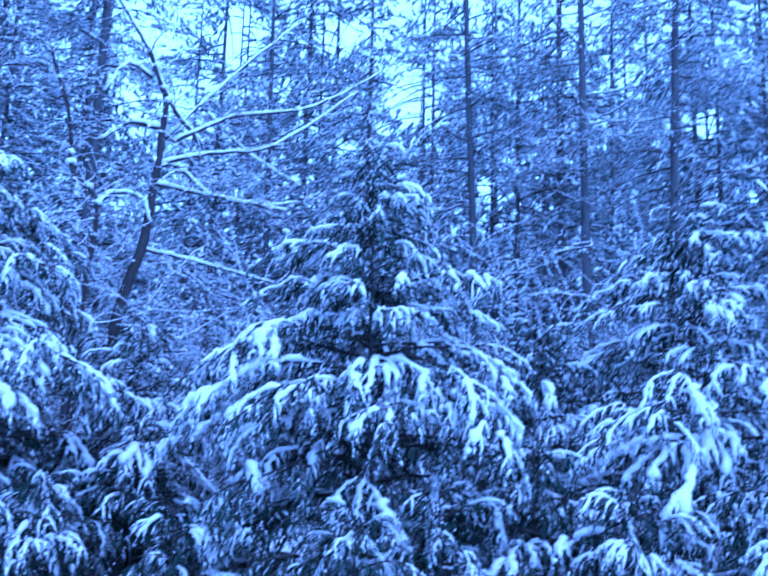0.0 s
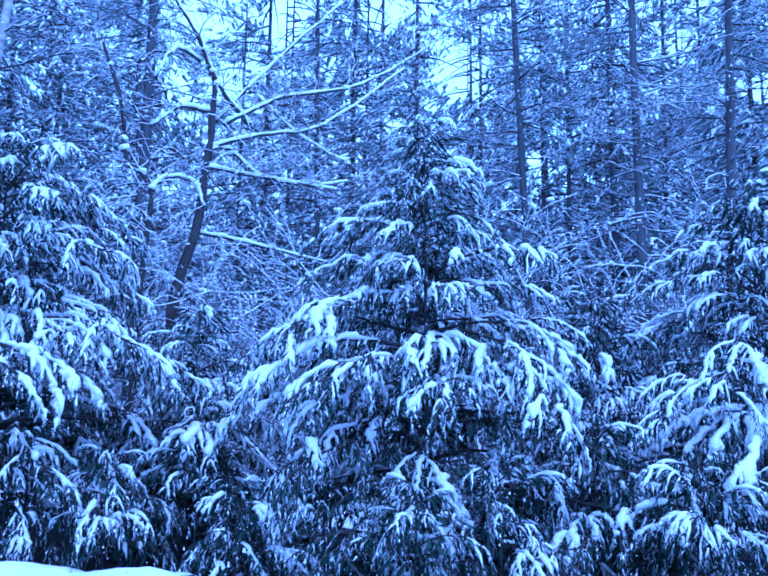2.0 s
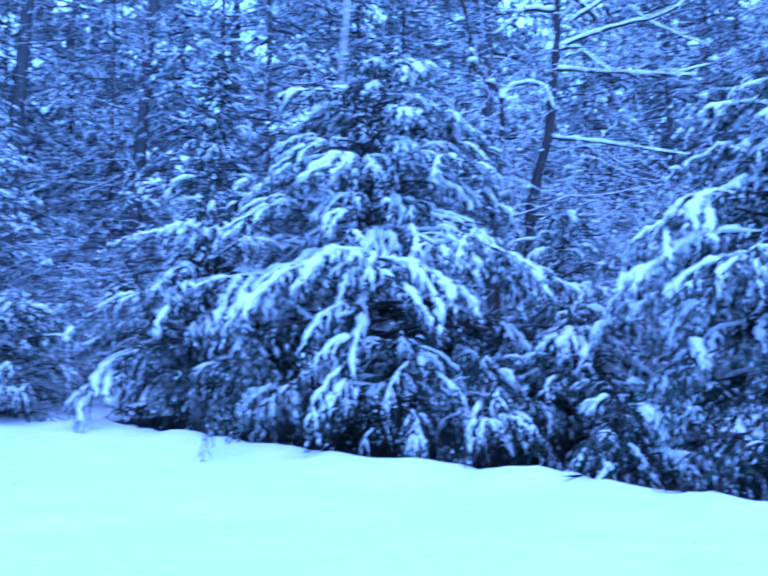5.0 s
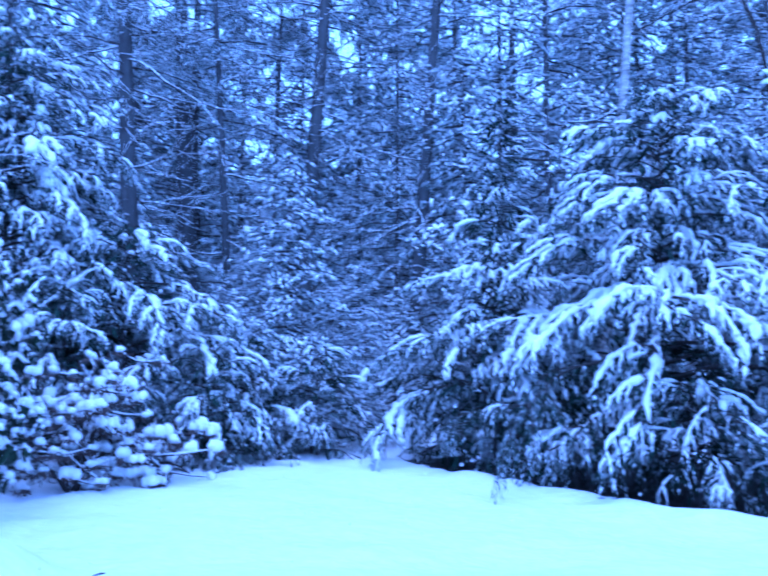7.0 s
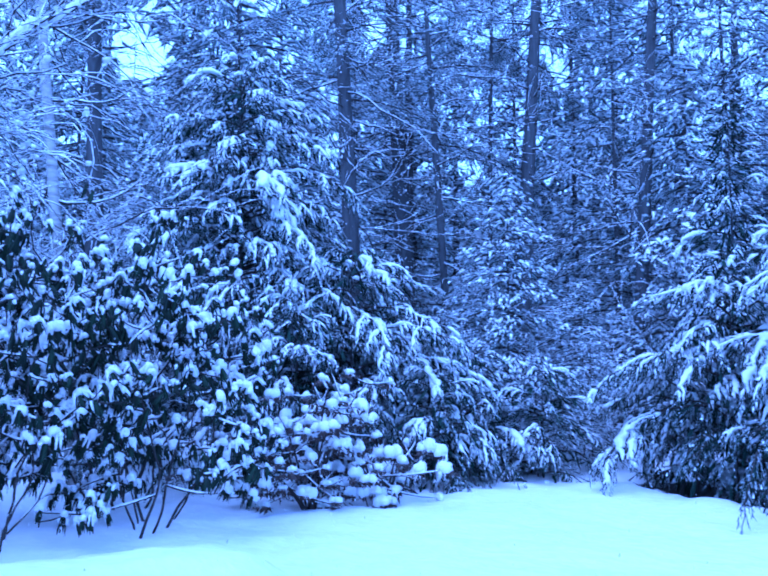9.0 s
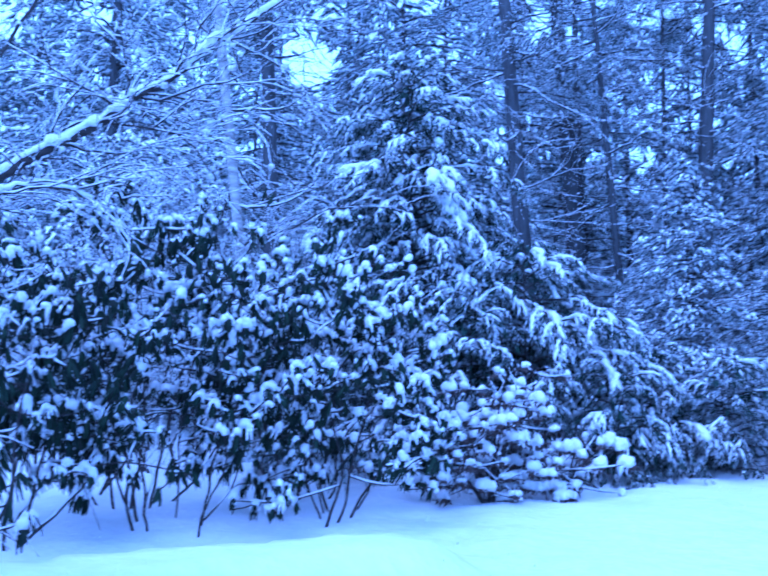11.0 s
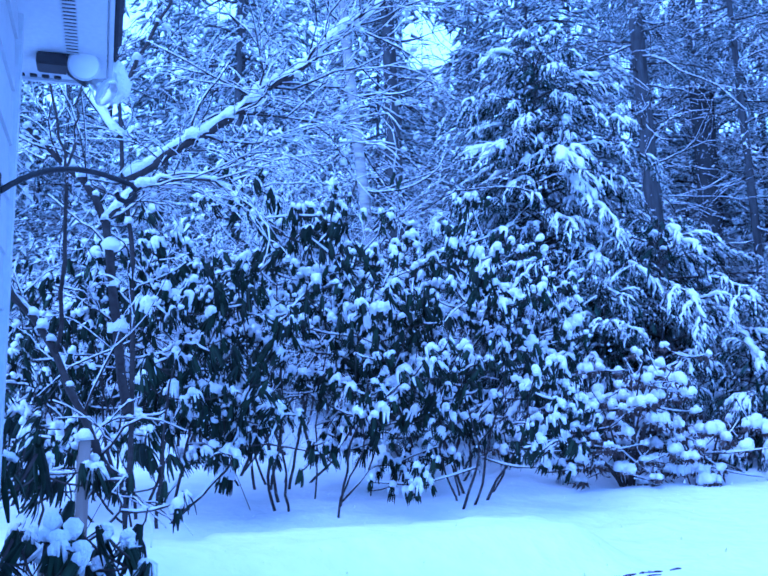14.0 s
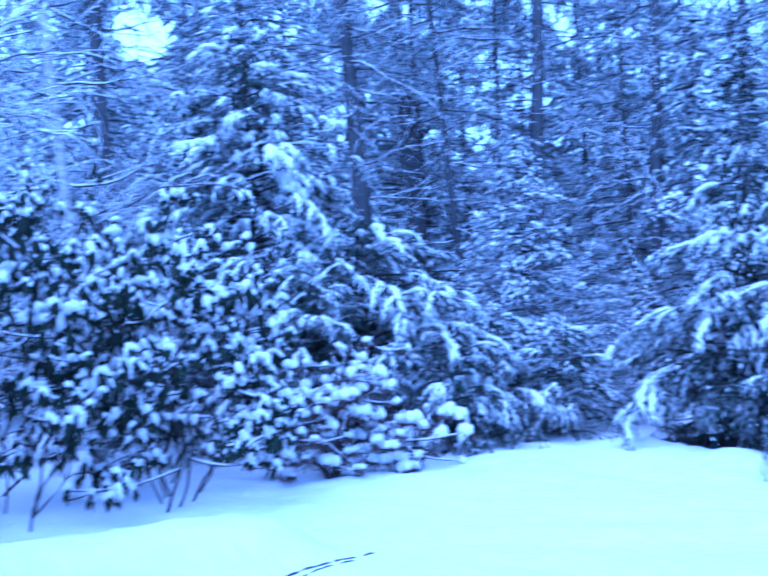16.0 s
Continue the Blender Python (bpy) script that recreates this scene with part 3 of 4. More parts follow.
TALL = [
    (-13.76, 8.83, 0.161, -0.033, -0.049, "pine"),
    (-17.27, 12.55, 0.250, -0.031, -0.044, "pine"),
    (-18.12, 13.07, 0.128, -0.003, -0.003, "pine"),
    (-14.75, 11.71, 0.088, -0.040, -0.052, "pine"),
    (-15.47, 13.17, 0.069, 0.012, 0.014, "pine"),
    (-15.18, 13.49, 0.169, 0.056, 0.058, "pine"),
    (-12.46, 14.31, 0.148, 0.052, 0.042, "pine"),
    (-23.57, 9.52, 0.132, -0.007, -0.021, "pine"),
    (-17.57, 5.50, 0.200, -0.016, -0.049, "pine"),
    (-15.21, 21.40, 0.151, 0.038, 0.024, "pine"),
    (-12.42, 3.61, 0.086, -0.030, -0.117, "birch"),
    (1.86, 17.99, 0.095, -0.036, 0.002, "pine"),
    (2.72, 19.90, 0.064, 0.011, -0.003, "pine"),
    (3.85, 17.67, 0.114, -0.003, 0.000, "pine"),
    (5.31, 22.47, 0.085, 0.024, -0.006, "pine"),
    (5.23, 17.34, 0.124, 0.036, -0.014, "pine"),
    (-2.79, 20.87, 0.100, -0.019, -0.003, "pine"),
    (-5.51, 16.12, 0.117, 0.004, 0.002, "pine"),
    (-14.25, 12.90, 0.161, 0.036, 0.040, "pine"),
    (-13.57, 20.03, 0.114, -0.008, -0.004, "pine"),
    (-7.60, 13.16, 0.095, 0.083, 0.042, "birch"),
    (-6.27, 19.16, 0.085, -0.049, -0.016, "pine"),
]
for i, (x, y, r, lx, ly, kind) in enumerate(TALL):
    if kind == "pine":
        tall_tree("pine_tree", x, y, r, (lx, ly), 300 + i, BARK, "tall straight pine with dark bark and snow-lined dead limbs", "pine tree")
    else:
        tall_tree("birch_tree", x, y, r, (lx, ly), 300 + i, BIRCH, "leaning birch with pale peeling bark and snowy twigs", "birch tree")


# ---- the deeper wood: evergreen crowns that close the view ----
def evergreen_meshes(seed, height, spread, coarse=1.0, stand=None):
    """stand: where this one tree stands, if its crown leaves a gap of sky open."""
    rng = random.Random(seed)
    trunk, crown, load = Geo(), Geo(), Geo()
    trunk.tube([(0, 0, height * i / 6) for i in range(7)], [0.0065 * height * (1 - i / 6.5) for i in range(7)], 7, 0, rng, 0.05)
    z = 0.8
    while z < height * 0.98:
        a = rng.random() * 6.28
        reach = max(0.3, spread * (1 - z / height) ** 0.7 * rng.uniform(0.7, 1.15))
        pts = [Vector((math.cos(a) * reach * u, math.sin(a) * reach * u, z + reach * (0.08 * u - 0.42 * u * u))) for u in (0, 0.33, 0.66, 1)]
        crown.tube(pts, [0.03, 0.02, 0.012, 0.005], 3, 1)
        for _ in range(int((10 + (30 - 10 * (coarse > 1) + 16 * (coarse < 1)) * reach) * (1.0 if z < 11 else 0.5))):
            u = 0.15 + 0.85 * rng.random()
            j = min(2, int(u * 3))
            w = 0.22 * (1.1 - u) * reach + 0.08
            p = pts[j].lerp(pts[j + 1], u * 3 - j) + Vector((rng.gauss(0, w), rng.gauss(0, w), rng.gauss(0, 0.05)))
            if stand and open_sky(stand @ p):
                continue
            d = Vector((math.cos(a) + rng.uniform(-0.8, 0.8), math.sin(a) + rng.uniform(-0.8, 0.8), rng.uniform(-1.1, 0.0)))
            across = d.cross(Vector((rng.uniform(-0.7, 0.7), rng.uniform(-0.7, 0.7), 1)))
            crown.blade(p, d, across, rng.uniform(0.14, 0.3) * coarse, rng.uniform(0.035, 0.07) * coarse, 0)
            if rng.random() < 0.95:
                load.blade(p + Vector((0, 0, 0.035)), d, across, rng.uniform(0.12, 0.26) * coarse, rng.uniform(0.05, 0.085) * max(1.0, coarse), 0)
        z += rng.uniform(0.16, 0.28) * height / 15
    return trunk.mesh("trunk", [BARK]), crown.mesh("crown", [HAZED_NEEDLE, TWIG], False), load.mesh("snow_load", [SNOW])


FORMS = [(500, 15, 2.9, 1.0), (501, 15, 2.9, 1.0), (502, 15, 2.9, 1.0), (510, 6, 2.2, 0.75), (511, 6, 2.2, 0.75), (520, 15, 3.6, 2.0), (521, 15, 3.6, 2.0)]
EVERGREENS = [evergreen_meshes(*form) for form in FORMS]


def evergreen(x, y, scale, turn, i, label="tall dark evergreen with snow on its boughs deep in the wood"):
    thing = tagged(new("evergreen_tree"), label, "evergreen tree", "evergreens of the deeper wood")
    thing.matrix_basis = pose(x, y, ground_z(x, y) - 0.1, 0, 0, turn) @ Matrix.Diagonal((scale, scale, scale, 1))
    az, _, far = compass((x, y, 0))
    wide = math.degrees(math.atan2(FORMS[i][2] * scale, far)) + 3
    shaped = FORMS[i][1] == 15 and any(abs(az - g[0]) < wide for g in GAPS)
    a, b, c = evergreen_meshes(*FORMS[i], thing.matrix_basis) if shaped else EVERGREENS[i]
    part("trunk", a, thing)
    leaves = part("crown", b, thing)
    part("snow_load", c, leaves, label="white snow on the boughs", kind="stuff")


for x, y, size, turn in ((-10.9, 9.6, 0.78, 20), (-10.3, 8.3, 0.36, 80), (-9.7, 9.0, 0.3, 150), (-11.3, 8.6, 0.42, 210), (-11.9, 9.6, 0.5, 300), (-9.9, 10.3, 0.36, 40), (-12.6, 10.4, 0.6, 100), (-10.9, 11.2, 0.5, 190)):
    evergreen(x, y, size, turn, 3 + int(turn / 10) % 2, "young evergreen sapling finely dusted with snow in the gap")
evergreen(-18.6, 8.6, 1.15, 20, 0)
evergreen(-20.6, 6.0, 1.0, 120, 1)
evergreen(-17.0, 15.5, 0.9, 70, 2)
evergreen(-1.6, 23.5, 1.2, 10, 0)
evergreen(-4.4, 22.0, 1.15, 200, 1)
evergreen(0.8, 24.5, 1.1, 90, 2)
evergreen(-8.0, 22.5, 1.2, 160, 0)
evergreen(4.4, 23.0, 1.1, 300, 1)
evergreen(-6.6, 19.6, 1.25, 30, 2)
evergreen(-9.4, 20.4, 1.3, 250, 0)
evergreen(-20.3, 12.8, 1.3, 80, 1)
evergreen(-19.8, 2.4, 1.2, 140, 2)
evergreen(-22.5, 16.5, 1.2, 10, 0)
for i in range(9):
    a, r = radians(44 + 7.2 * i), 24 + 3.0 * (i % 3)
    evergreen(-r * math.sin(a), r * math.cos(a), 1.05 + 0.12 * (i % 3), 70 * i, 5 + i % 2)
for i in range(9):
    a, r = radians(-23 + 4.1 * i), 20 + 2.4 * (i % 3)
    evergreen(-r * math.sin(a), r * math.cos(a), 1.05 + 0.1 * (i % 2), 130 * i, i % 3)
for i in range(5):
    a, r = radians(24 + 2.8 * i), 20 + 2.2 * (i % 3)
    evergreen(-r * math.sin(a), r * math.cos(a), 1.0 + 0.1 * (i % 2), 110 * i, i % 3)
evergreen(7.3, 19.8, 1.0, 40, 5)
evergreen(9.3, 22.2, 1.1, 130, 6)
evergreen(10.8, 21.5, 1.1, 150, 2)
evergreen(6.8, 23.5, 1.1, 260, 0)
rng = random.Random(9)
for i in range(24):
    a, r = radians(-32 + 145 * (i + rng.random()) / 24), rng.uniform(20, 28)
    if before_trunk(a, r):
        continue
    evergreen(-r * math.sin(a), r * math.cos(a), rng.uniform(0.75, 1.1), rng.uniform(0, 360), i % 3)
for i in range(56):
    a, r = radians(-34 + 150 * (i + rng.random()) / 56), rng.uniform(27, 46)
    if a < radians(-2) and i % 3 == 1:
        continue
    evergreen(-r * math.sin(a), r * math.cos(a), rng.uniform(0.85, 1.5), rng.uniform(0, 360), 5 + i % 2)
# unseen evergreens, added behind the yard to block low sky light
for i in range(14):
    a, r = radians(118 + 190 * (i + rng.random()) / 14), rng.uniform(19, 30)
    evergreen(-r * math.sin(a), r * math.cos(a), rng.uniform(0.8, 1.2), rng.uniform(0, 360), 5 + i % 2)
for i in range(26):
    a, r = radians(-28 + 135 * (i + rng.random()) / 26), rng.uniform(17, 34)
    if before_trunk(a, r):
        continue
    evergreen(-r * math.sin(a), r * math.cos(a), rng.uniform(0.6, 1.3), rng.uniform(0, 360), 3 + i % 2)


def hillside():
    """The wooded slope far behind, whose treetops close the view under the sky."""
    rng = random.Random(15)
    g = Geo()
    n = 900
    heights = []
    for i in range(n + 1):
        tip = 1.6 * abs(noise.noise((i * 0.33, 2.0, 0.0))) + 1.4 * noise.noise((i * 0.06, 5.0, 0.0)) + rng.uniform(-0.35, 0.5)
        heights.append(15.0 + tip)
    for k in range(7):
        for i in range(n + 1):
            a = radians(-50 + 180 * i / n)
            u = k / 6
            r = 52 + 5 * u + 1.2 * noise.noise((i * 0.2, k * 1.7, 3.0))
            g.v.append(Vector((-r * math.sin(a), r * math.cos(a), -3 + (heights[i] + 3) * u)))
    for k in range(6):
        for i in range(n):
            a = k * (n + 1) + i
            g.f.append((a, a + 1, a + n + 2, a + n + 1))
            g.m.append(0)
    tagged(new("backdrop", g.mesh("hillside", [HILL])), "far wooded slope pale with snow behind the trees", "wooded hillside", kind="structure")


hillside()


# ---- rhododendrons: stems, whorls of hanging leaves, a cap of snow on each ----
def whorl_meshes(seed):
    """Two to four whorls of curled leaves that hang from one forked twig, and the snow heaped on each."""
    rng = random.Random(seed)
    g, s = Geo(), Geo()
    for head in range(rng.choice((2, 3, 3, 4))):
        top = Vector((rng.gauss(0, 0.09), rng.gauss(0, 0.09), rng.gauss(0, 0.05))) * (head > 0)
        g.tube([(0, 0, -0.10), top * 0.5 - Vector((0, 0, 0.06)), top], [0.006, 0.006, 0.007], 3, 1)
        n = rng.randint(7, 10)
        splay = rng.choice((0.1, 0.2, 0.3, 0.5))
        for i in range(n):
            a = 6.2832 * (i + rng.uniform(-0.35, 0.35)) / n
            out = Vector((math.cos(a), math.sin(a), 0))
            ln, w = rng.uniform(0.10, 0.18), rng.uniform(0.014, 0.023)
            spread = splay * rng.uniform(0.5, 1.3)
            across = Vector((-math.sin(a), math.cos(a), 0))
            pts = [top + out * (0.012 + spread * ln * 0.6 * math.sin(u * 1.6)) + Vector((0, 0, 0.015 - ln * (1 - 0.25 * spread) * (u - (0.12 + 0.5 * spread) * u * (1 - u)))) for u in (0, 0.35, 0.7, 1)]
            wid = (0.007, w, w * 0.95, w * 0.4)
            k = len(g.v)
            for p, q in zip(pts, wid):
                g.v += [p + across * q * 0.5 - out * q * 0.35, p, p - across * q * 0.5 - out * q * 0.35]
            for j in range(3):
                b = k + 3 * j
                g.f += [(b, b + 1, b + 4, b + 3), (b + 1, b + 2, b + 5, b + 4)]
                g.m += [0, 0]
            if rng.random() < 0.25:
                w0 = rng.uniform(0.010, 0.018)
                count = rng.choice((2, 3, 3))
                s.tube([p + out * 0.01 + Vector((0, 0, 0.008)) for p in pts[:count]], [w0 * 1.2, w0, w0 * 0.5][:count], 4, 0, rng, 0.25)
        if rng.random() < 0.85:
            r = rng.uniform(0.028, 0.048)
            s.blob(top + Vector((0, 0, 0.012)), r * rng.uniform(0.85, 1.2), r * rng.uniform(0.85, 1.2), r * rng.uniform(0.75, 1.15), rng, 0, 0.2, 3, 7, -0.7)
            for i in range(rng.randint(1, 2)):
                a, q = rng.random() * 6.28, r * rng.uniform(0.6, 1.1)
                s.blob(top + Vector((q * math.cos(a), q * math.sin(a), -0.012 - 0.02 * rng.random())), r * 0.7, r * 0.7, r * rng.uniform(0.6, 0.9), rng, 0, 0.25, 2, 6, -0.6)
    return g.mesh("leaf_whorl", [LEAF, TWIG], True), s.mesh("snow_cap", [SNOW])


WHORLS = [whorl_meshes(600 + i) for i in range(12)]


def rhododendron(x, y, half_width, height, turn, seed, whorls, label, low=0.5, leaf_size=1.0, capped=0.72, stemcount=7):
    """A bush of leaning stems that fork into clusters of leaf whorls, open underneath."""
    rng = random.Random(seed)
    bush = tagged(new("rhododendron"), label, "rhododendron", "snowy rhododendrons")
    z0 = ground_z(x, y) - 0.05
    bush.matrix_basis = pose(x, y, z0, 0, 0, turn)
    stems = []
    for i in range(stemcount):
        a = 6.2832 * (i + rng.random() * 0.7) / stemcount
        reach = rng.uniform(0.5, 0.95)
        end = Vector((math.cos(a) * half_width * reach, math.sin(a) * 0.75 * half_width * reach, height * (1.0 - 0.5 * reach) * rng.uniform(0.75, 1.05)))
        mid = Vector((end.x * 0.8 + rng.uniform(-0.35, 0.35), end.y * 0.8 + rng.uniform(-0.35, 0.35), end.z * rng.uniform(0.25, 0.6)))
        base = Vector((end.x * rng.uniform(0.1, 0.6), end.y * rng.uniform(0.1, 0.6), 0))
        line = bezier(base, mid, end, 14)
        sway, bow = rng.random() * 6, rng.uniform(0.03, 0.08)
        line = [p + Vector((math.sin(sway + 0.55 * k), math.cos(1.4 * sway + 0.47 * k), 0)) * bow * smooth01(k / 5) + Vector((rng.uniform(-0.012, 0.012), rng.uniform(-0.012, 0.012), 0)) for k, p in enumerate(line)]
        stems.append((line, rng.uniform(0.010, 0.018)))
    sprays = [[] for _ in stems]
    nodes = [(k, q) for k, (line, _) in enumerate(stems) for q in line[4:]]
    tips = []
    while len(tips) < whorls:
        a, rho = rng.random() * 6.2832, rng.random() ** 0.45
        dome = height * math.sqrt(max(0.02, 1 - 0.85 * rho * rho)) * (1 + 0.1 * math.sin(3 * a + seed))
        z = dome * (0.1 + 0.9 * rng.random() ** 0.55)
        if z < low and rng.random() < 0.8:
            continue
        heart = Vector((math.cos(a) * rho * half_width, math.sin(a) * rho * 0.85 * half_width, max(0.3, z)))
        snowy = rng.random() < capped
        size = rng.uniform(0.8, 1.2)
        for _ in range(rng.randint(1, 3)):
            tip = heart + Vector((rng.gauss(0, 0.12), rng.gauss(0, 0.12), rng.gauss(0, 0.07)))
            tip.z = max(0.28, tip.z)
            tips.append((tip, snowy, size))
    tips.sort(key=lambda c: (c[0] - Vector((0, 0, 0.4 * height))).length)
    for tip, _, _ in tips:
        k, q = min(nodes, key=lambda c: (c[1] - tip).length + 0.6 * max(0.0, c[1].z - tip.z))
        bend = Vector((rng.uniform(-0.25, 0.25), rng.uniform(-0.25, 0.25), rng.uniform(-0.25, 0.12))) * (tip - q).length
        w = bezier(q, (q + tip) / 2 + bend, tip - Vector((0, 0, 0.03)), 4)
        sprays[k].append(w)
        nodes += [(k, w[2]), (k, w[3])]
    for (pts, r), own in zip(stems, sprays):
        wood, snow = Geo(), Geo()
        wood.tube(pts, [r * (1 - 0.7 * k / 14) for k in range(15)], 6, 0, rng, 0.08)
        for k in range(2, 13):
            if abs((pts[k + 2 if k < 12 else 14] - pts[k]).normalized().z) < 0.8:
                snow.tube([p + Vector((0, 0, r * 0.9)) for p in pts[k:k + 3]], [0.007, 0.011 * rng.uniform(0.7, 1.4), 0.007], 5, 0, rng, 0.2)
        for w in own:
            wood.tube(w, [0.008, 0.007, 0.006, 0.005, 0.005], 3, 0)
            if rng.random() < 0.85:
                snow.tube([p + Vector((0, 0, 0.013)) for p in w[:4]], [0.005, 0.011, 0.010, 0.005], 4, 0, rng, 0.35)
        stem = part("stem", wood.mesh("stem", [TWIG]), bush, kind="stuff")
        part("snow_strip", snow.mesh("snow_strip", [SNOW]), stem, label="snow lying along the stem", kind="stuff")
    for tip, snowy, size in tips:
        a, b = rng.choice(WHORLS)
        sc = rng.uniform(0.75, 1.15) * leaf_size * size
        m = Matrix.Translation(tip) @ pose(0, 0, 0, rng.uniform(-30, 30), rng.uniform(-30, 30), rng.uniform(0, 360)) @ Matrix.Diagonal((sc, sc, sc, 1))
        leaf = part("leaf_whorl", a, bush, m, kind="stuff")
        if rng.random() < (0.9 if snowy else 0.3):
            big = (1.0 if snowy else 0.8) / leaf_size
            cap = Matrix.Diagonal((big, big, rng.uniform(0.85, 1.2) * big, 1))
            part("snow_cap", b, leaf, cap, "rounded caps of snow", "stuff")
    return bush


rhododendron(-9.3, 0.2, 1.4, 2.85, 10, 21, 230, "large rhododendron with curled dark leaves capped in snow", 0.6, 1.1, 0.4)
rhododendron(-9.3, 1.7, 1.5, 3.35, 80, 22, 260, "tall rhododendron with drooping dark leaves and snow caps", 0.55, 1.05, 0.65)
rhododendron(-9.05, 3.3, 1.4, 3.0, 150, 23, 270, "spreading rhododendron with snow on every leaf whorl", 0.25, 1.0, 0.85)
rhododendron(-10.7, -1.1, 1.6, 2.7, 220, 24, 110, "rhododendron at the house corner weighed down by snow", 0.7, 1.0, 0.5)
rhododendron(-11.0, 1.6, 1.8, 3.55, 20, 26, 190, "rhododendron standing behind the front bushes under snow", 1.2, 1.0, 0.75)
rhododendron(-10.4, 3.4, 1.4, 3.4, 300, 27, 140, "rhododendron filling the back of the thicket under snow", 1.0, 1.0, 0.8)
rhododendron(-10.3, 0.2, 1.5, 3.0, 330, 28, 140, "dense rhododendron with dark hanging leaves in the thicket", 1.1, 1.0, 0.6)
rhododendron(-6.35, -0.75, 1.0, 1.25, 40, 25, 55, "small near rhododendron with hanging leaves beside a post", 0.3, 1.2, 0.5)


rhododendron(-4.8, -0.3, 0.5, 0.95, 75, 29, 17, "low rhododendron with long hanging leaves at the house corner", 0.3, 1.35, 0.15, 4)


# ---- the snowball-capped shrub beside the rhododendrons ----
def capped_shrub(x, y, width, height, seed, caps, label):
    rng = random.Random(seed)
    bush = tagged(new("deciduous_shrub"), label, "shrub", "snow-capped shrubs")
    bush.matrix_basis = pose(x, y, ground_z(x, y) - 0.04)
    leaves = Geo()
    ends = []
    for i in range(10):
        a = rng.random() * 6.28
        end = Vector((math.cos(a) * width * rng.uniform(0.4, 1), math.sin(a) * width * rng.uniform(0.4, 1), height * rng.uniform(0.25, 1)))
        pts = bezier((0.05 * math.cos(a), 0.05 * math.sin(a), 0), (end.x * 0.4, end.y * 0.4, end.z * 0.75), end, 6)
        wood, snow = Geo(), Geo()
        wood.tube(pts, [0.016 - 0.002 * k for k in range(7)], 5, 0, rng, 0.1)
        for k in range(max(2, caps // 10)):
            q = pts[rng.randint(2, 6)]
            tip = q + Vector((rng.gauss(0, 0.26), rng.gauss(0, 0.26), rng.uniform(-0.3, 0.22)))
            tip.z = max(0.1, tip.z)
            wood.tube(bezier(q, (q + tip) / 2 + Vector((0, 0, -0.05)), tip, 3), [0.006, 0.005, 0.004, 0.004], 3, 0)
            snow.tube([q + Vector((0, 0, 0.01)), (q + tip) / 2 - Vector((0, 0, 0.01)), tip], [0.006, 0.009, 0.007], 4, 0, rng, 0.35)
            ends.append(tip)
        stem = part("stem", wood.mesh("stem", [TWIG]), bush)
        part("snow_strip", snow.mesh("snow_strip", [SNOW]), stem, label="snow lying along the twigs", kind="stuff")
    for tip in ends:
        s = Geo()
        r = rng.uniform(0.03, 0.082)
        for _ in range(3):
            s.blob(tip + Vector((rng.uniform(-0.9, 0.9) * r, rng.uniform(-0.9, 0.9) * r, rng.uniform(-0.1, 0.5) * r)), r * rng.uniform(0.6, 1.15), r * rng.uniform(0.6, 1.1), r * rng.uniform(0.7, 1.05), rng, 0, 0.2, 5, 9, -0.75)
        part("snow_cap", s.mesh("snow_cap", [SNOW]), bush, label="round ball of snow")
        for _ in range(14):
            d = Vector((rng.uniform(-1, 1), rng.uniform(-1, 1), rng.uniform(-1.6, -0.1)))
            leaves.leaf(tip + Vector((rng.gauss(0, 0.05), rng.gauss(0, 0.05), -0.02)), d, d.cross(Vector((0.2, 0.1, 1))), rng.uniform(0.05, 0.11), 0.03, 0, 0.4)
    part("foliage", leaves.mesh("foliage", [DRY], False), bush, label="withered brown leaves", kind="stuff")


capped_shrub(-9.15, 5.1, 0.85, 1.45, 31, 100, "low twiggy shrub with round balls of snow and brown leaves")
capped_shrub(-9.1, 6.0, 0.7, 1.0, 32, 50, "small twiggy shrub with snow caps and withered leaves")


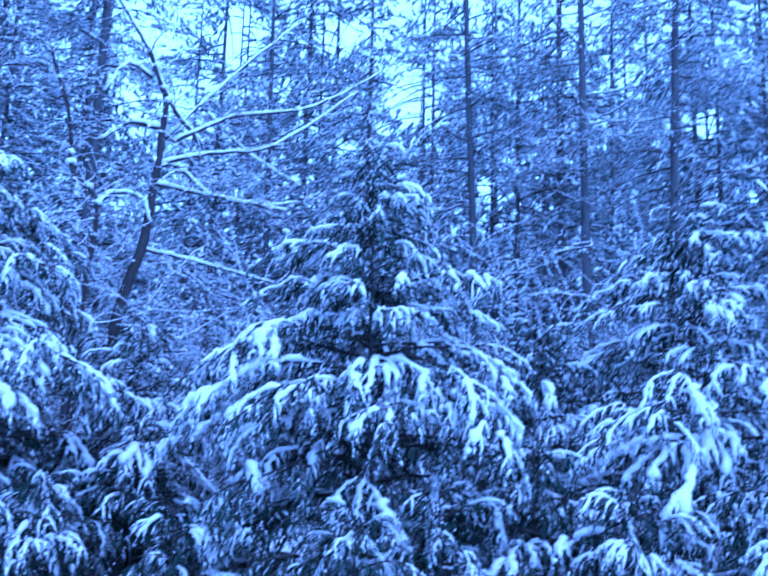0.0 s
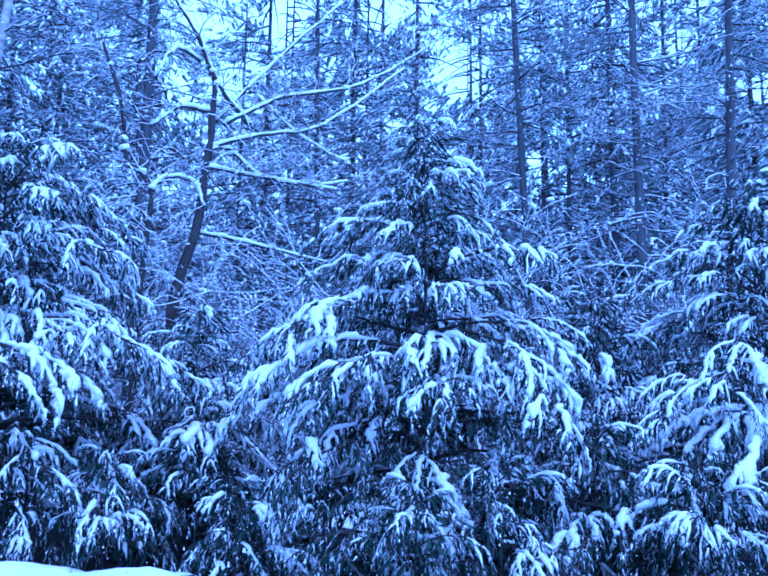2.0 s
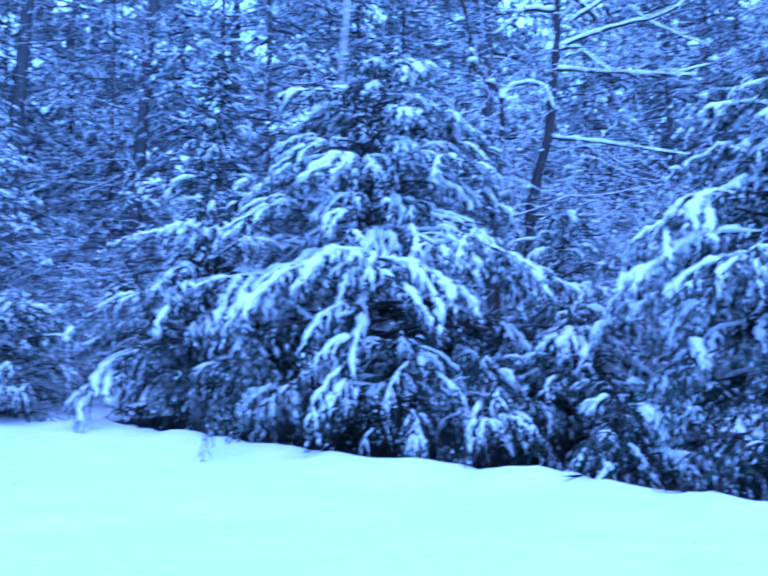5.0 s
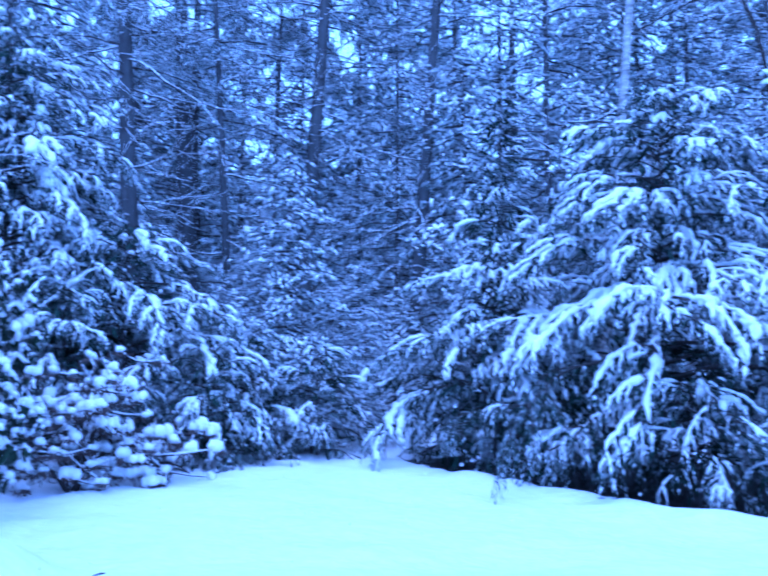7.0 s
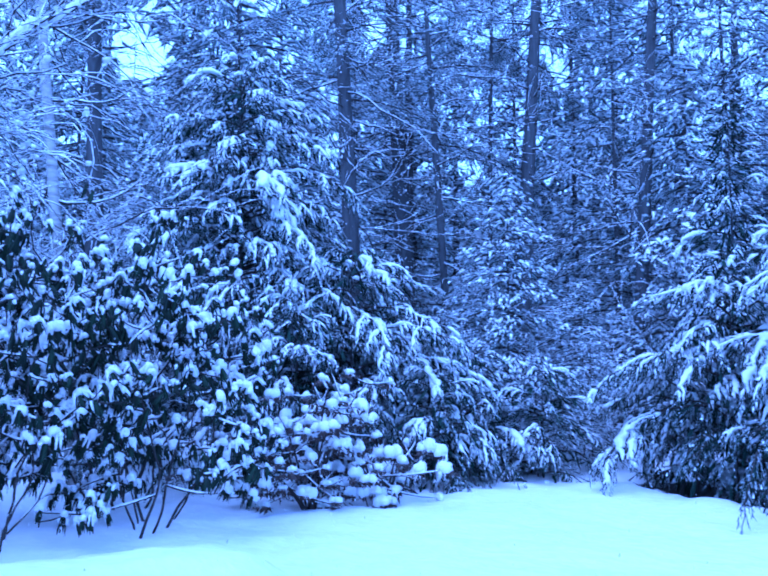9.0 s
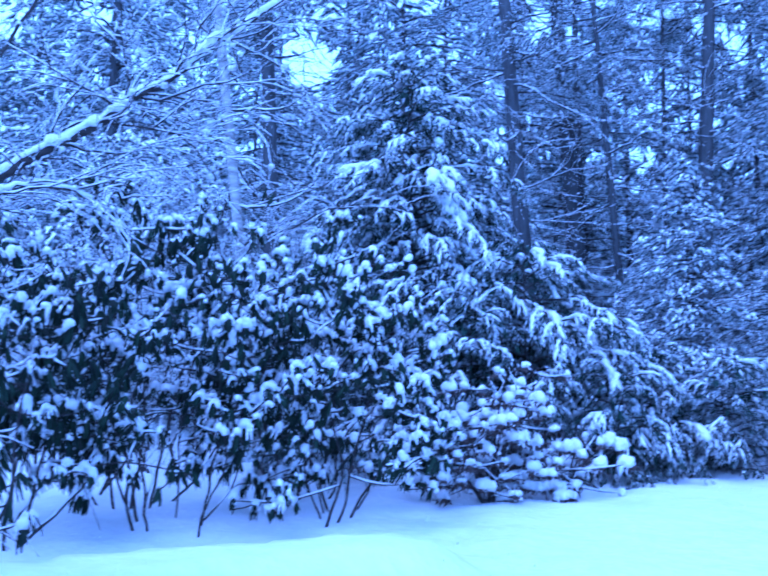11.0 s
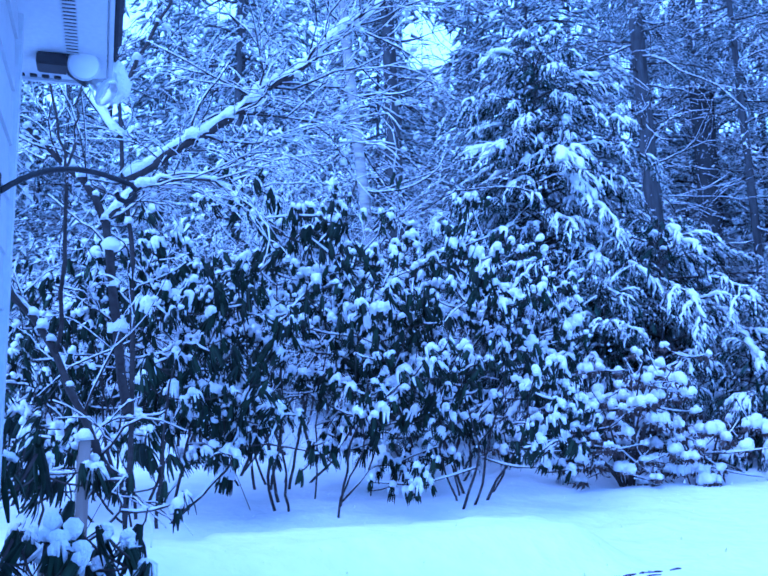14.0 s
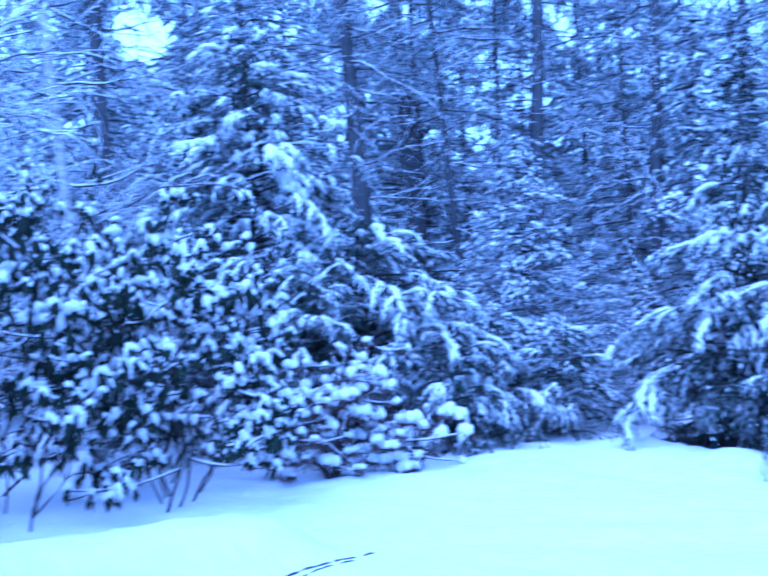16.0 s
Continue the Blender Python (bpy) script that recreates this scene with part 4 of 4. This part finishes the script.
# ---- the old bare tree by the house, with snow heaped on its limbs ----
def limb_between(tree, points, r0, r1, rng, depth=1, heap=1.0):
    wood, snow = Geo(), Geo()
    line = [Vector(p) for p in points]
    line = [line[0] * 2 - line[1]] + line + [line[-1] * 2 - line[-2]]
    pts = []
    for a, b, c, d in zip(line, line[1:], line[2:], line[3:]):
        for k in range(5):
            t = k / 5
            q = 0.5 * (2 * b + (c - a) * t + (2 * a - 5 * b + 4 * c - d) * t * t + (3 * b - a - 3 * c + d) * t ** 3)
            pts.append(q + Vector((rng.uniform(-1, 1), rng.uniform(-1, 1), rng.uniform(-1, 1))) * 0.014)
    pts.append(line[-2])
    n = len(pts) - 1
    rad = [r0 + (r1 - r0) * i / n for i in range(n + 1)]
    wood.tube(pts, rad, 8, 0, rng, 0.07)
    steep = abs((pts[-1] - pts[0]).normalized().z)
    if steep < 0.9:
        h = [heap * (0.75 * r + 0.008) for r in rad]
        snow.tube([p + Vector((0, 0, 0.8 * r + 0.45 * k)) for p, r, k in zip(pts, rad, h)], [k * rng.uniform(0.75, 1.3) for k in h], 7, 0, rng, 0.14, 1.0)
    if depth:
        for i in range(2, n + 1):
            if rng.random() < 0.75:
                side = Vector((rng.uniform(-1, 1), rng.uniform(-1, 1), rng.uniform(-0.4, 0.9))).normalized()
                grow(wood, snow, pts[i], (pts[i] - pts[i - 1]).normalized() * 0.6 + side, rng.uniform(0.35, 1.0), rad[i] * 0.25 + 0.003, depth, rng, 3, 1.0, 0.25, 4)
            if rng.random() < 0.5 * heap:
                q = rng.uniform(0.5, 1.4) * (rad[i] + 0.02)
                snow.blob(pts[i] + Vector((0, 0, rad[i])), q * 1.4, q, q, rng, 0, 0.25, 3, 7, -0.4)
    limb = part("limb", wood.mesh("limb", [TWIG]), tree)
    part("snow_load", snow.mesh("snow_load", [SNOW]), limb, label="thick snow heaped along the limb", kind="stuff")


rng = random.Random(12)
old = tagged(new("bare_tree"), "old leafless tree with snow heaped along crooked limbs", "tree")
limb_between(old, [(-7.41, 0.03, ground_z(-7.41, 0.03) - 0.1), (-7.41, 0.02, 1.85), (-7.41, -0.09, 2.75), (-7.41, -0.2, 4.6)], 0.022, 0.012, rng, 1, 0.3)
limb_between(old, [(-7.41, -0.06, 2.7), (-7.29, 0.39, 3.0), (-7.16, 0.78, 3.25), (-7.12, 0.88, 3.39), (-7.05, 1.12, 3.52), (-7.0, 1.45, 3.87), (-6.97, 1.62, 3.98), (-6.9, 2.2, 4.5)], 0.034, 0.014, rng, 2, 1.15)
limb_between(old, [(-7.41, 0.0, 1.0), (-6.91, -0.21, 2.29), (-6.91, -0.46, 2.64), (-6.89, -0.71, 2.88)], 0.035, 0.015, rng, 2, 1.2)
limb_between(old, [(-6.91, -0.21, 2.29), (-6.95, 0.05, 2.55), (-7.0, 0.35, 2.65), (-7.1, 0.65, 2.62)], 0.02, 0.008, rng, 2, 1.2)
limb_between(old, [(-7.4, 0.03, 0.45), (-6.81, -0.16, 0.72), (-6.8, -0.5, 1.45), (-6.78, -0.8, 1.8)], 0.03, 0.024, rng, 1, 0.5)
limb_between(old, [(-7.41, -0.15, 3.3), (-7.5, 0.2, 4.1), (-7.5, 0.5, 4.9)], 0.018, 0.008, rng, 2, 0.9)
limb_between(old, [(-7.41, -0.12, 3.0), (-7.7, -0.5, 3.6), (-7.9, -0.9, 4.4)], 0.025, 0.01, rng, 2, 1.2)
limb_between(old, [(-6.8, -0.45, 1.4), (-6.05, -0.42, 2.2), (-6.0, -0.42, 2.42), (-6.0, -0.53, 2.9)], 0.014, 0.006, rng, 0, 0.2)
limb_between(old, [(-6.0, -0.42, 2.4), (-6.0, -0.38, 2.6), (-6.01, -0.36, 2.95)], 0.009, 0.005, rng, 0, 0.2)


# ---- the forked bare tree in the wood ----
rng = random.Random(14)
fork = tagged(new("bare_tree"), "slender leafless tree with long snow-lined limbs among pines", "tree")
limb_between(fork, [(-4.2, 13.9, ground_z(-4.2, 13.9) - 0.1), (-4.13, 13.93, 3.3), (-3.85, 14.0, 4.6), (-3.7, 14.05, 6.0), (-3.65, 14.06, 7.2)], 0.1, 0.05, rng, 0, 0.3)
limb_between(fork, [(-3.65, 14.06, 7.1), (-4.02, 13.96, 8.0), (-4.6, 13.8, 8.9)], 0.045, 0.02, rng, 1, 0.9)
limb_between(fork, [(-3.08, 14.2, 6.4), (-3.6, 14.06, 7.1), (-4.0, 13.96, 8.0)], 0.04, 0.03, rng, 1, 0.9)
limb_between(fork, [(-3.5, 14.1, 6.4), (-2.6, 14.25, 6.9), (-1.3, 14.45, 7.2), (-0.2, 14.55, 7.9)], 0.028, 0.009, rng, 2, 1.2)
limb_between(fork, [(-3.7, 14.05, 6.0), (-2.9, 14.2, 6.25), (-1.9, 14.4, 6.5), (-0.6, 14.5, 7.5)], 0.028, 0.009, rng, 2, 1.2)
limb_between(fork, [(-3.7, 14.05, 5.95), (-3.4, 14.14, 6.0), (-2.9, 14.25, 5.6), (-2.2, 14.35, 5.45), (-1.5, 14.45, 5.55)], 0.025, 0.009, rng, 2, 1.3)
limb_between(fork, [(-3.8, 14.03, 5.7), (-2.9, 14.2, 5.55), (-1.7, 14.4, 5.4)], 0.025, 0.009, rng, 2, 1.3)
limb_between(fork, [(-3.8, 14.03, 4.6), (-2.9, 14.25, 4.45), (-1.8, 14.43, 4.2)], 0.023, 0.009, rng, 1, 1.3)
limb_between(fork, [(-3.7, 14.06, 6.6), (-4.13, 13.93, 6.65), (-4.6, 13.8, 6.3)], 0.035, 0.015, rng, 1, 1.3)
limb_between(fork, [(-3.66, 14.19, 6.48), (-2.70, 14.51, 7.74), (-1.68, 14.77, 8.84)], 0.022, 0.007, rng, 1, 1.3)
limb_between(fork, [(-3.03, 14.44, 7.04), (-2.37, 14.67, 6.43), (-1.51, 14.88, 5.98)], 0.015, 0.007, rng, 1, 1.3)
limb_between(fork, [(-3.90, 14.02, 7.47), (-4.22, 13.71, 7.55), (-4.48, 13.52, 7.02)], 0.03, 0.007, rng, 1, 1.3)
second = tagged(new("bare_tree"), "thin crooked leafless tree outlined with snow in the wood", "tree")
limb_between(second, [(-4.6, 13.6, ground_z(-4.6, 13.6) - 0.1), (-4.55, 13.65, 3.5), (-4.5, 13.7, 5.2), (-4.91, 13.67, 5.7), (-5.0, 13.6, 6.5), (-5.37, 13.49, 7.7)], 0.05, 0.025, rng, 1, 1.0)
limb_between(second, [(-4.5, 13.75, 5.2), (-4.31, 13.85, 5.45), (-3.9, 14.0, 5.4), (-3.7, 13.9, 5.0)], 0.03, 0.012, rng, 1, 1.4)


# ---- the house corner: siding, eave, floodlight and plant hook ----
HOUSE = pose(-4.09, -0.52, 0)


def box_part(name, parent, mat, x0, y0, z0, x1, y1, z1, label="", bevel=0.006):
    bm = bmesh.new()
    bmesh.ops.create_cube(bm, size=1)
    for v in bm.verts:
        v.co = Vector((x0 if v.co.x < 0 else x1, y0 if v.co.y < 0 else y1, z0 if v.co.z < 0 else z1))
    bmesh.ops.bevel(bm, geom=bm.edges[:], offset=bevel, segments=2, affect="EDGES")
    me = bpy.data.meshes.new(name)
    bm.to_mesh(me)
    bm.free()
    me.materials.append(mat)
    return part(name, me, parent, label=label)


house = tagged(new("house"), "white-sided house corner with a shallow eave", "house")
house.matrix_basis = HOUSE
wall = box_part("wall", house, SIDING, 0.02, -5.0, -0.4, 7.0, -0.02, 2.62)
for i in range(14):
    g = Geo()
    z = -0.2 + 0.2 * i
    k = len(g.v)
    g.v += [Vector(p) for p in ((0.06, 0.0, z), (7, 0.0, z), (7, -0.025, z), (0.06, -0.025, z), (0.06, -0.012, z + 0.198), (7, -0.012, z + 0.198), (7, -0.025, z + 0.198), (0.06, -0.025, z + 0.198))]
    g.f += [(3, 2, 1, 0), (4, 5, 6, 7), (0, 1, 5, 4), (1, 2, 6, 5), (2, 3, 7, 6), (3, 0, 4, 7)]
    g.m += [0] * 6
    part("siding_board", g.mesh("siding_board", [SIDING], False), wall)
box_part("corner_trim", house, TRIM, -0.01, -0.09, -0.4, 0.08, 0.012, 2.6)
eave = box_part("soffit", house, TRIM, -0.62, -0.9, 2.5, 7.0, 0.31, 2.53)
box_part("fascia", house, TRIM, -0.66, 0.312, 2.51, 7.0, 0.335, 2.7)
box_part("rake_board", house, TRIM, -0.66, -5.0, 2.49, -0.622, 0.308, 2.7)
box_part("gutter_edge", house, DARK, -0.66, 0.337, 2.60, 7.0, 0.352, 2.7)
roof = box_part("roof", house, ROOF, -0.7, -5.2, 2.705, 7.1, 0.37, 2.76)
box_part("snow_load", roof, SNOW, -0.69, -5.2, 2.762, 7.1, 0.36, 3.0, "thick snow on the roof", 0.06)
for i in range(40):
    box_part("vent_slat", eave, TRIM, -0.55 + 0.034 * i, 0.148, 2.4935, -0.533 + 0.034 * i, 0.202, 2.4965, bevel=0.001)
# near-black strip: the shade in the gaps between slats, put in as colour
box_part("vent_gap_shade", eave, DARK, -0.56, 0.152, 2.497, 0.8, 0.198, 2.4996, bevel=0.001)
lump = Geo()
for y, z, r in ((0.345, 2.56, 0.05), (0.36, 2.51, 0.055), (0.33, 2.475, 0.05), (0.29, 2.49, 0.04)):
    lump.blob((-0.655, y, z), r, r * 1.1, r * 1.3, random.Random(int(1000 * y)), 0, 0.15, 5, 11, -0.8)
part("snow_clump", lump.mesh("snow_clump", [SNOW]), eave, label="wet snow clinging to the eave's corner")
# vent holes built as near-black blocks, their inner shade put into the colour
for i in range(6):
    box_part("vent_hole_shade", eave, DARK, -0.6, -0.16 + 0.05 * i, 2.49, -0.575, -0.13 + 0.05 * i, 2.4992, bevel=0.002)

lamp = tagged(new("floodlight"), "twin outdoor floodlight with frosted round bulbs under the eave", "floodlight")
lamp.matrix_basis = HOUSE
box_part("junction_box", lamp, DARK, -0.40, 0.035, 2.445, -0.28, 0.155, 2.495, "dark mounting box")


def bulb(place, toward, glass, label):
    g = Geo()
    prof = [(0.0, 0.018), (0.05, 0.022), (0.09, 0.045), (0.115, 0.061), (0.13, 0.062), (0.143, 0.05), (0.15, 0.025), (0.152, 0.003)]
    g.tube([(a, 0, 0) for a, r in prof], [r for a, r in prof], 24, 0)
    d = Vector(toward).normalized()
    m = Matrix.Translation(place) @ d.to_track_quat("X", "Z").to_matrix().to_4x4()
    b = part("bulb", g.mesh("bulb", [glass]), lamp, m, label)
    g = Geo()
    ring = [(0.118, 0.0615), (0.121, 0.0655), (0.127, 0.066), (0.1325, 0.0645), (0.1335, 0.0595)]
    g.tube([(a, 0, 0) for a, r in ring], [r for a, r in ring], 24, 0)
    part("rim", g.mesh("rim", [TRIM]), b, label="pale lens rim")
    g = Geo()
    g.tube([(-0.07, 0, 0), (-0.06, 0, 0), (0.03, 0, 0), (0.035, 0, 0)], [0.02, 0.028, 0.033, 0.028], 14, 0)
    part("socket", g.mesh("socket", [DARK]), b)


bulb((-0.42, 0.215, 2.475), (0.9, 0.04, -0.1), BULB, "frosted glass bulb")
bulb((-0.42, 0.215, 2.45), (0.25, 0.6, -0.42), CLEAR_GLASS, "clear glass bulb")

hook = tagged(new("plant_hook"), "black wrought-iron plant hook fixed to the house wall", "plant hook")
hook.matrix_basis = HOUSE
g = Geo()
arm = bezier((0.5, 0.012, 1.74), (0.2, 0.16, 1.955), (0.12, 0.40, 1.88), 12)
arm += [Vector((0.12, 0.40 + 0.035 * math.sin(a), 1.845 + 0.035 * math.cos(a))) for a in [0.5, 1.1, 1.8, 2.5, 3.2, 3.9, 4.6]]
g.tube(arm, [0.0105] * len(arm), 8, 0)
part("arm", g.mesh("arm", [IRON]), hook)
box_part("wall_plate", hook, IRON, 0.48, 0.001, 1.62, 0.52, 0.012, 1.8)


# ---- small things in the yard ----
def post(x, y, h, w, label):
    thing = tagged(new("wooden_post"), label, "post", "posts")
    thing.matrix_basis = pose(x, y, ground_z(x, y), 0, 1.5, 12)
    box_part("shaft", thing, POST, -w / 2, -w / 2, -0.3, w / 2, w / 2, h)
    s = Geo()
    s.blob((0, 0, h + 0.01), w * 0.75, w * 0.75, w * 0.9, random.Random(int(h * 100)), 0, 0.1, 4, 9, -0.1)
    part("snow_cap", s.mesh("snow_cap", [SNOW]), thing, label="rounded cap of snow")


post(-6.51, -0.27, 0.86, 0.07, "short weathered wooden post with a snow cap")
post(-5.11, -0.37, 0.2, 0.10, "low weathered post deep in the snow")
post(-11.2, 9.3, 0.45, 0.07, "thin grey post standing at the end of the yard")

edging = tagged(new("garden_edging"), "dark double edging rail showing through the snow", "garden edging")
rng = random.Random(3)
first, last = Vector((-5.46, 1.9, 0)), Vector((-5.91, 3.46, 0))
for off, u, stop, thick in ((0.0, 0.0, 0.98, 0.014), (0.09, 0.2, 0.8, 0.008)):
    while u < stop:
        run = rng.uniform(0.03, 0.09)
        g = Geo()
        line = []
        for k in range(4):
            p = first.lerp(last, u + run * k / 3) + Vector((0.962, 0.275, 0)) * (off + rng.uniform(-0.006, 0.006))
            line.append((p.x, p.y, ground_z(p.x, p.y) + 0.002))
        w = thick * (1.15 - 0.6 * u)
        g.tube(line, [w * 0.4, w, w, w * 0.4], 6, 0, rng, 0.3)
        part("rail", g.mesh("rail", [DARK]), edging)
        u += run + rng.uniform(-0.01, 0.03 * (1 + u))


# ---- the snowfall in the air ----
def snowfall():
    rng = random.Random(8)
    g = Geo()
    for _ in range(9000):
        a, d = radians(rng.uniform(-30, 105)), 1.5 + 8.5 * rng.random() ** 0.6
        p = Vector((-d * math.sin(a) - 0.3, d * math.cos(a), rng.uniform(0.3, 4.5)))
        if p.z < ground_z(p.x, p.y) + 0.1 or (p.x > -5.2 and p.y < 0.2):
            continue
        q = rng.uniform(0.0025, 0.0048)
        k = len(g.v)
        g.v += [p + Vector(c) * q for c in ((1, 0.3, -0.9), (-0.8, 0.8, -0.8), (-0.2, -1, -0.7), (0.4, 0.3, 2.0))]
        g.f += [(k, k + 1, k + 2), (k, k + 3, k + 1), (k + 1, k + 3, k + 2), (k + 2, k + 3, k)]
        g.m += [0, 0, 0, 0]
    tagged(new("snowfall", g.mesh("snowfall", [SNOW], False)), "fine snowflakes drifting down through the air", "snowfall", kind="stuff")


snowfall()


def snow_veil():
    """The thick snowfall between the yard and the wood, which pales whatever stands behind it."""
    count = 330000
    pick = np.random.default_rng(4)
    a = np.radians(pick.uniform(-34, 110, count))
    d = np.sqrt(pick.uniform(19.5 ** 2, 28.0 ** 2, count))
    at = np.stack([-d * np.sin(a), d * np.cos(a), 0.7 + d * pick.uniform(0.0, 0.5, count)], 1)
    turn = pick.uniform(0, 6.2832, count)
    side = np.stack([np.cos(turn), np.sin(turn), pick.uniform(-0.3, 0.3, count)], 1) * pick.uniform(0.006, 0.011, (count, 1))
    fall = np.stack([pick.normal(-0.25, 0.25, count), pick.normal(0.1, 0.2, count), -np.ones(count)], 1) * pick.uniform(0.02, 0.045, (count, 1))
    corners = np.stack([at - side, at + side, at + fall], 1).reshape(-1)
    me = bpy.data.meshes.new("snow_veil")
    me.vertices.add(3 * count)
    me.loops.add(3 * count)
    me.polygons.add(count)
    me.vertices.foreach_set("co", corners.astype(np.float32))
    me.loops.foreach_set("vertex_index", np.arange(3 * count, dtype=np.int32))
    me.polygons.foreach_set("loop_start", np.arange(0, 3 * count, 3, dtype=np.int32))
    me.materials.append(SNOW)
    me.update(calc_edges=True)
    tagged(new("snowfall", me), "dense falling snow veiling the wood beyond the yard", "snowfall", kind="stuff")


snow_veil()
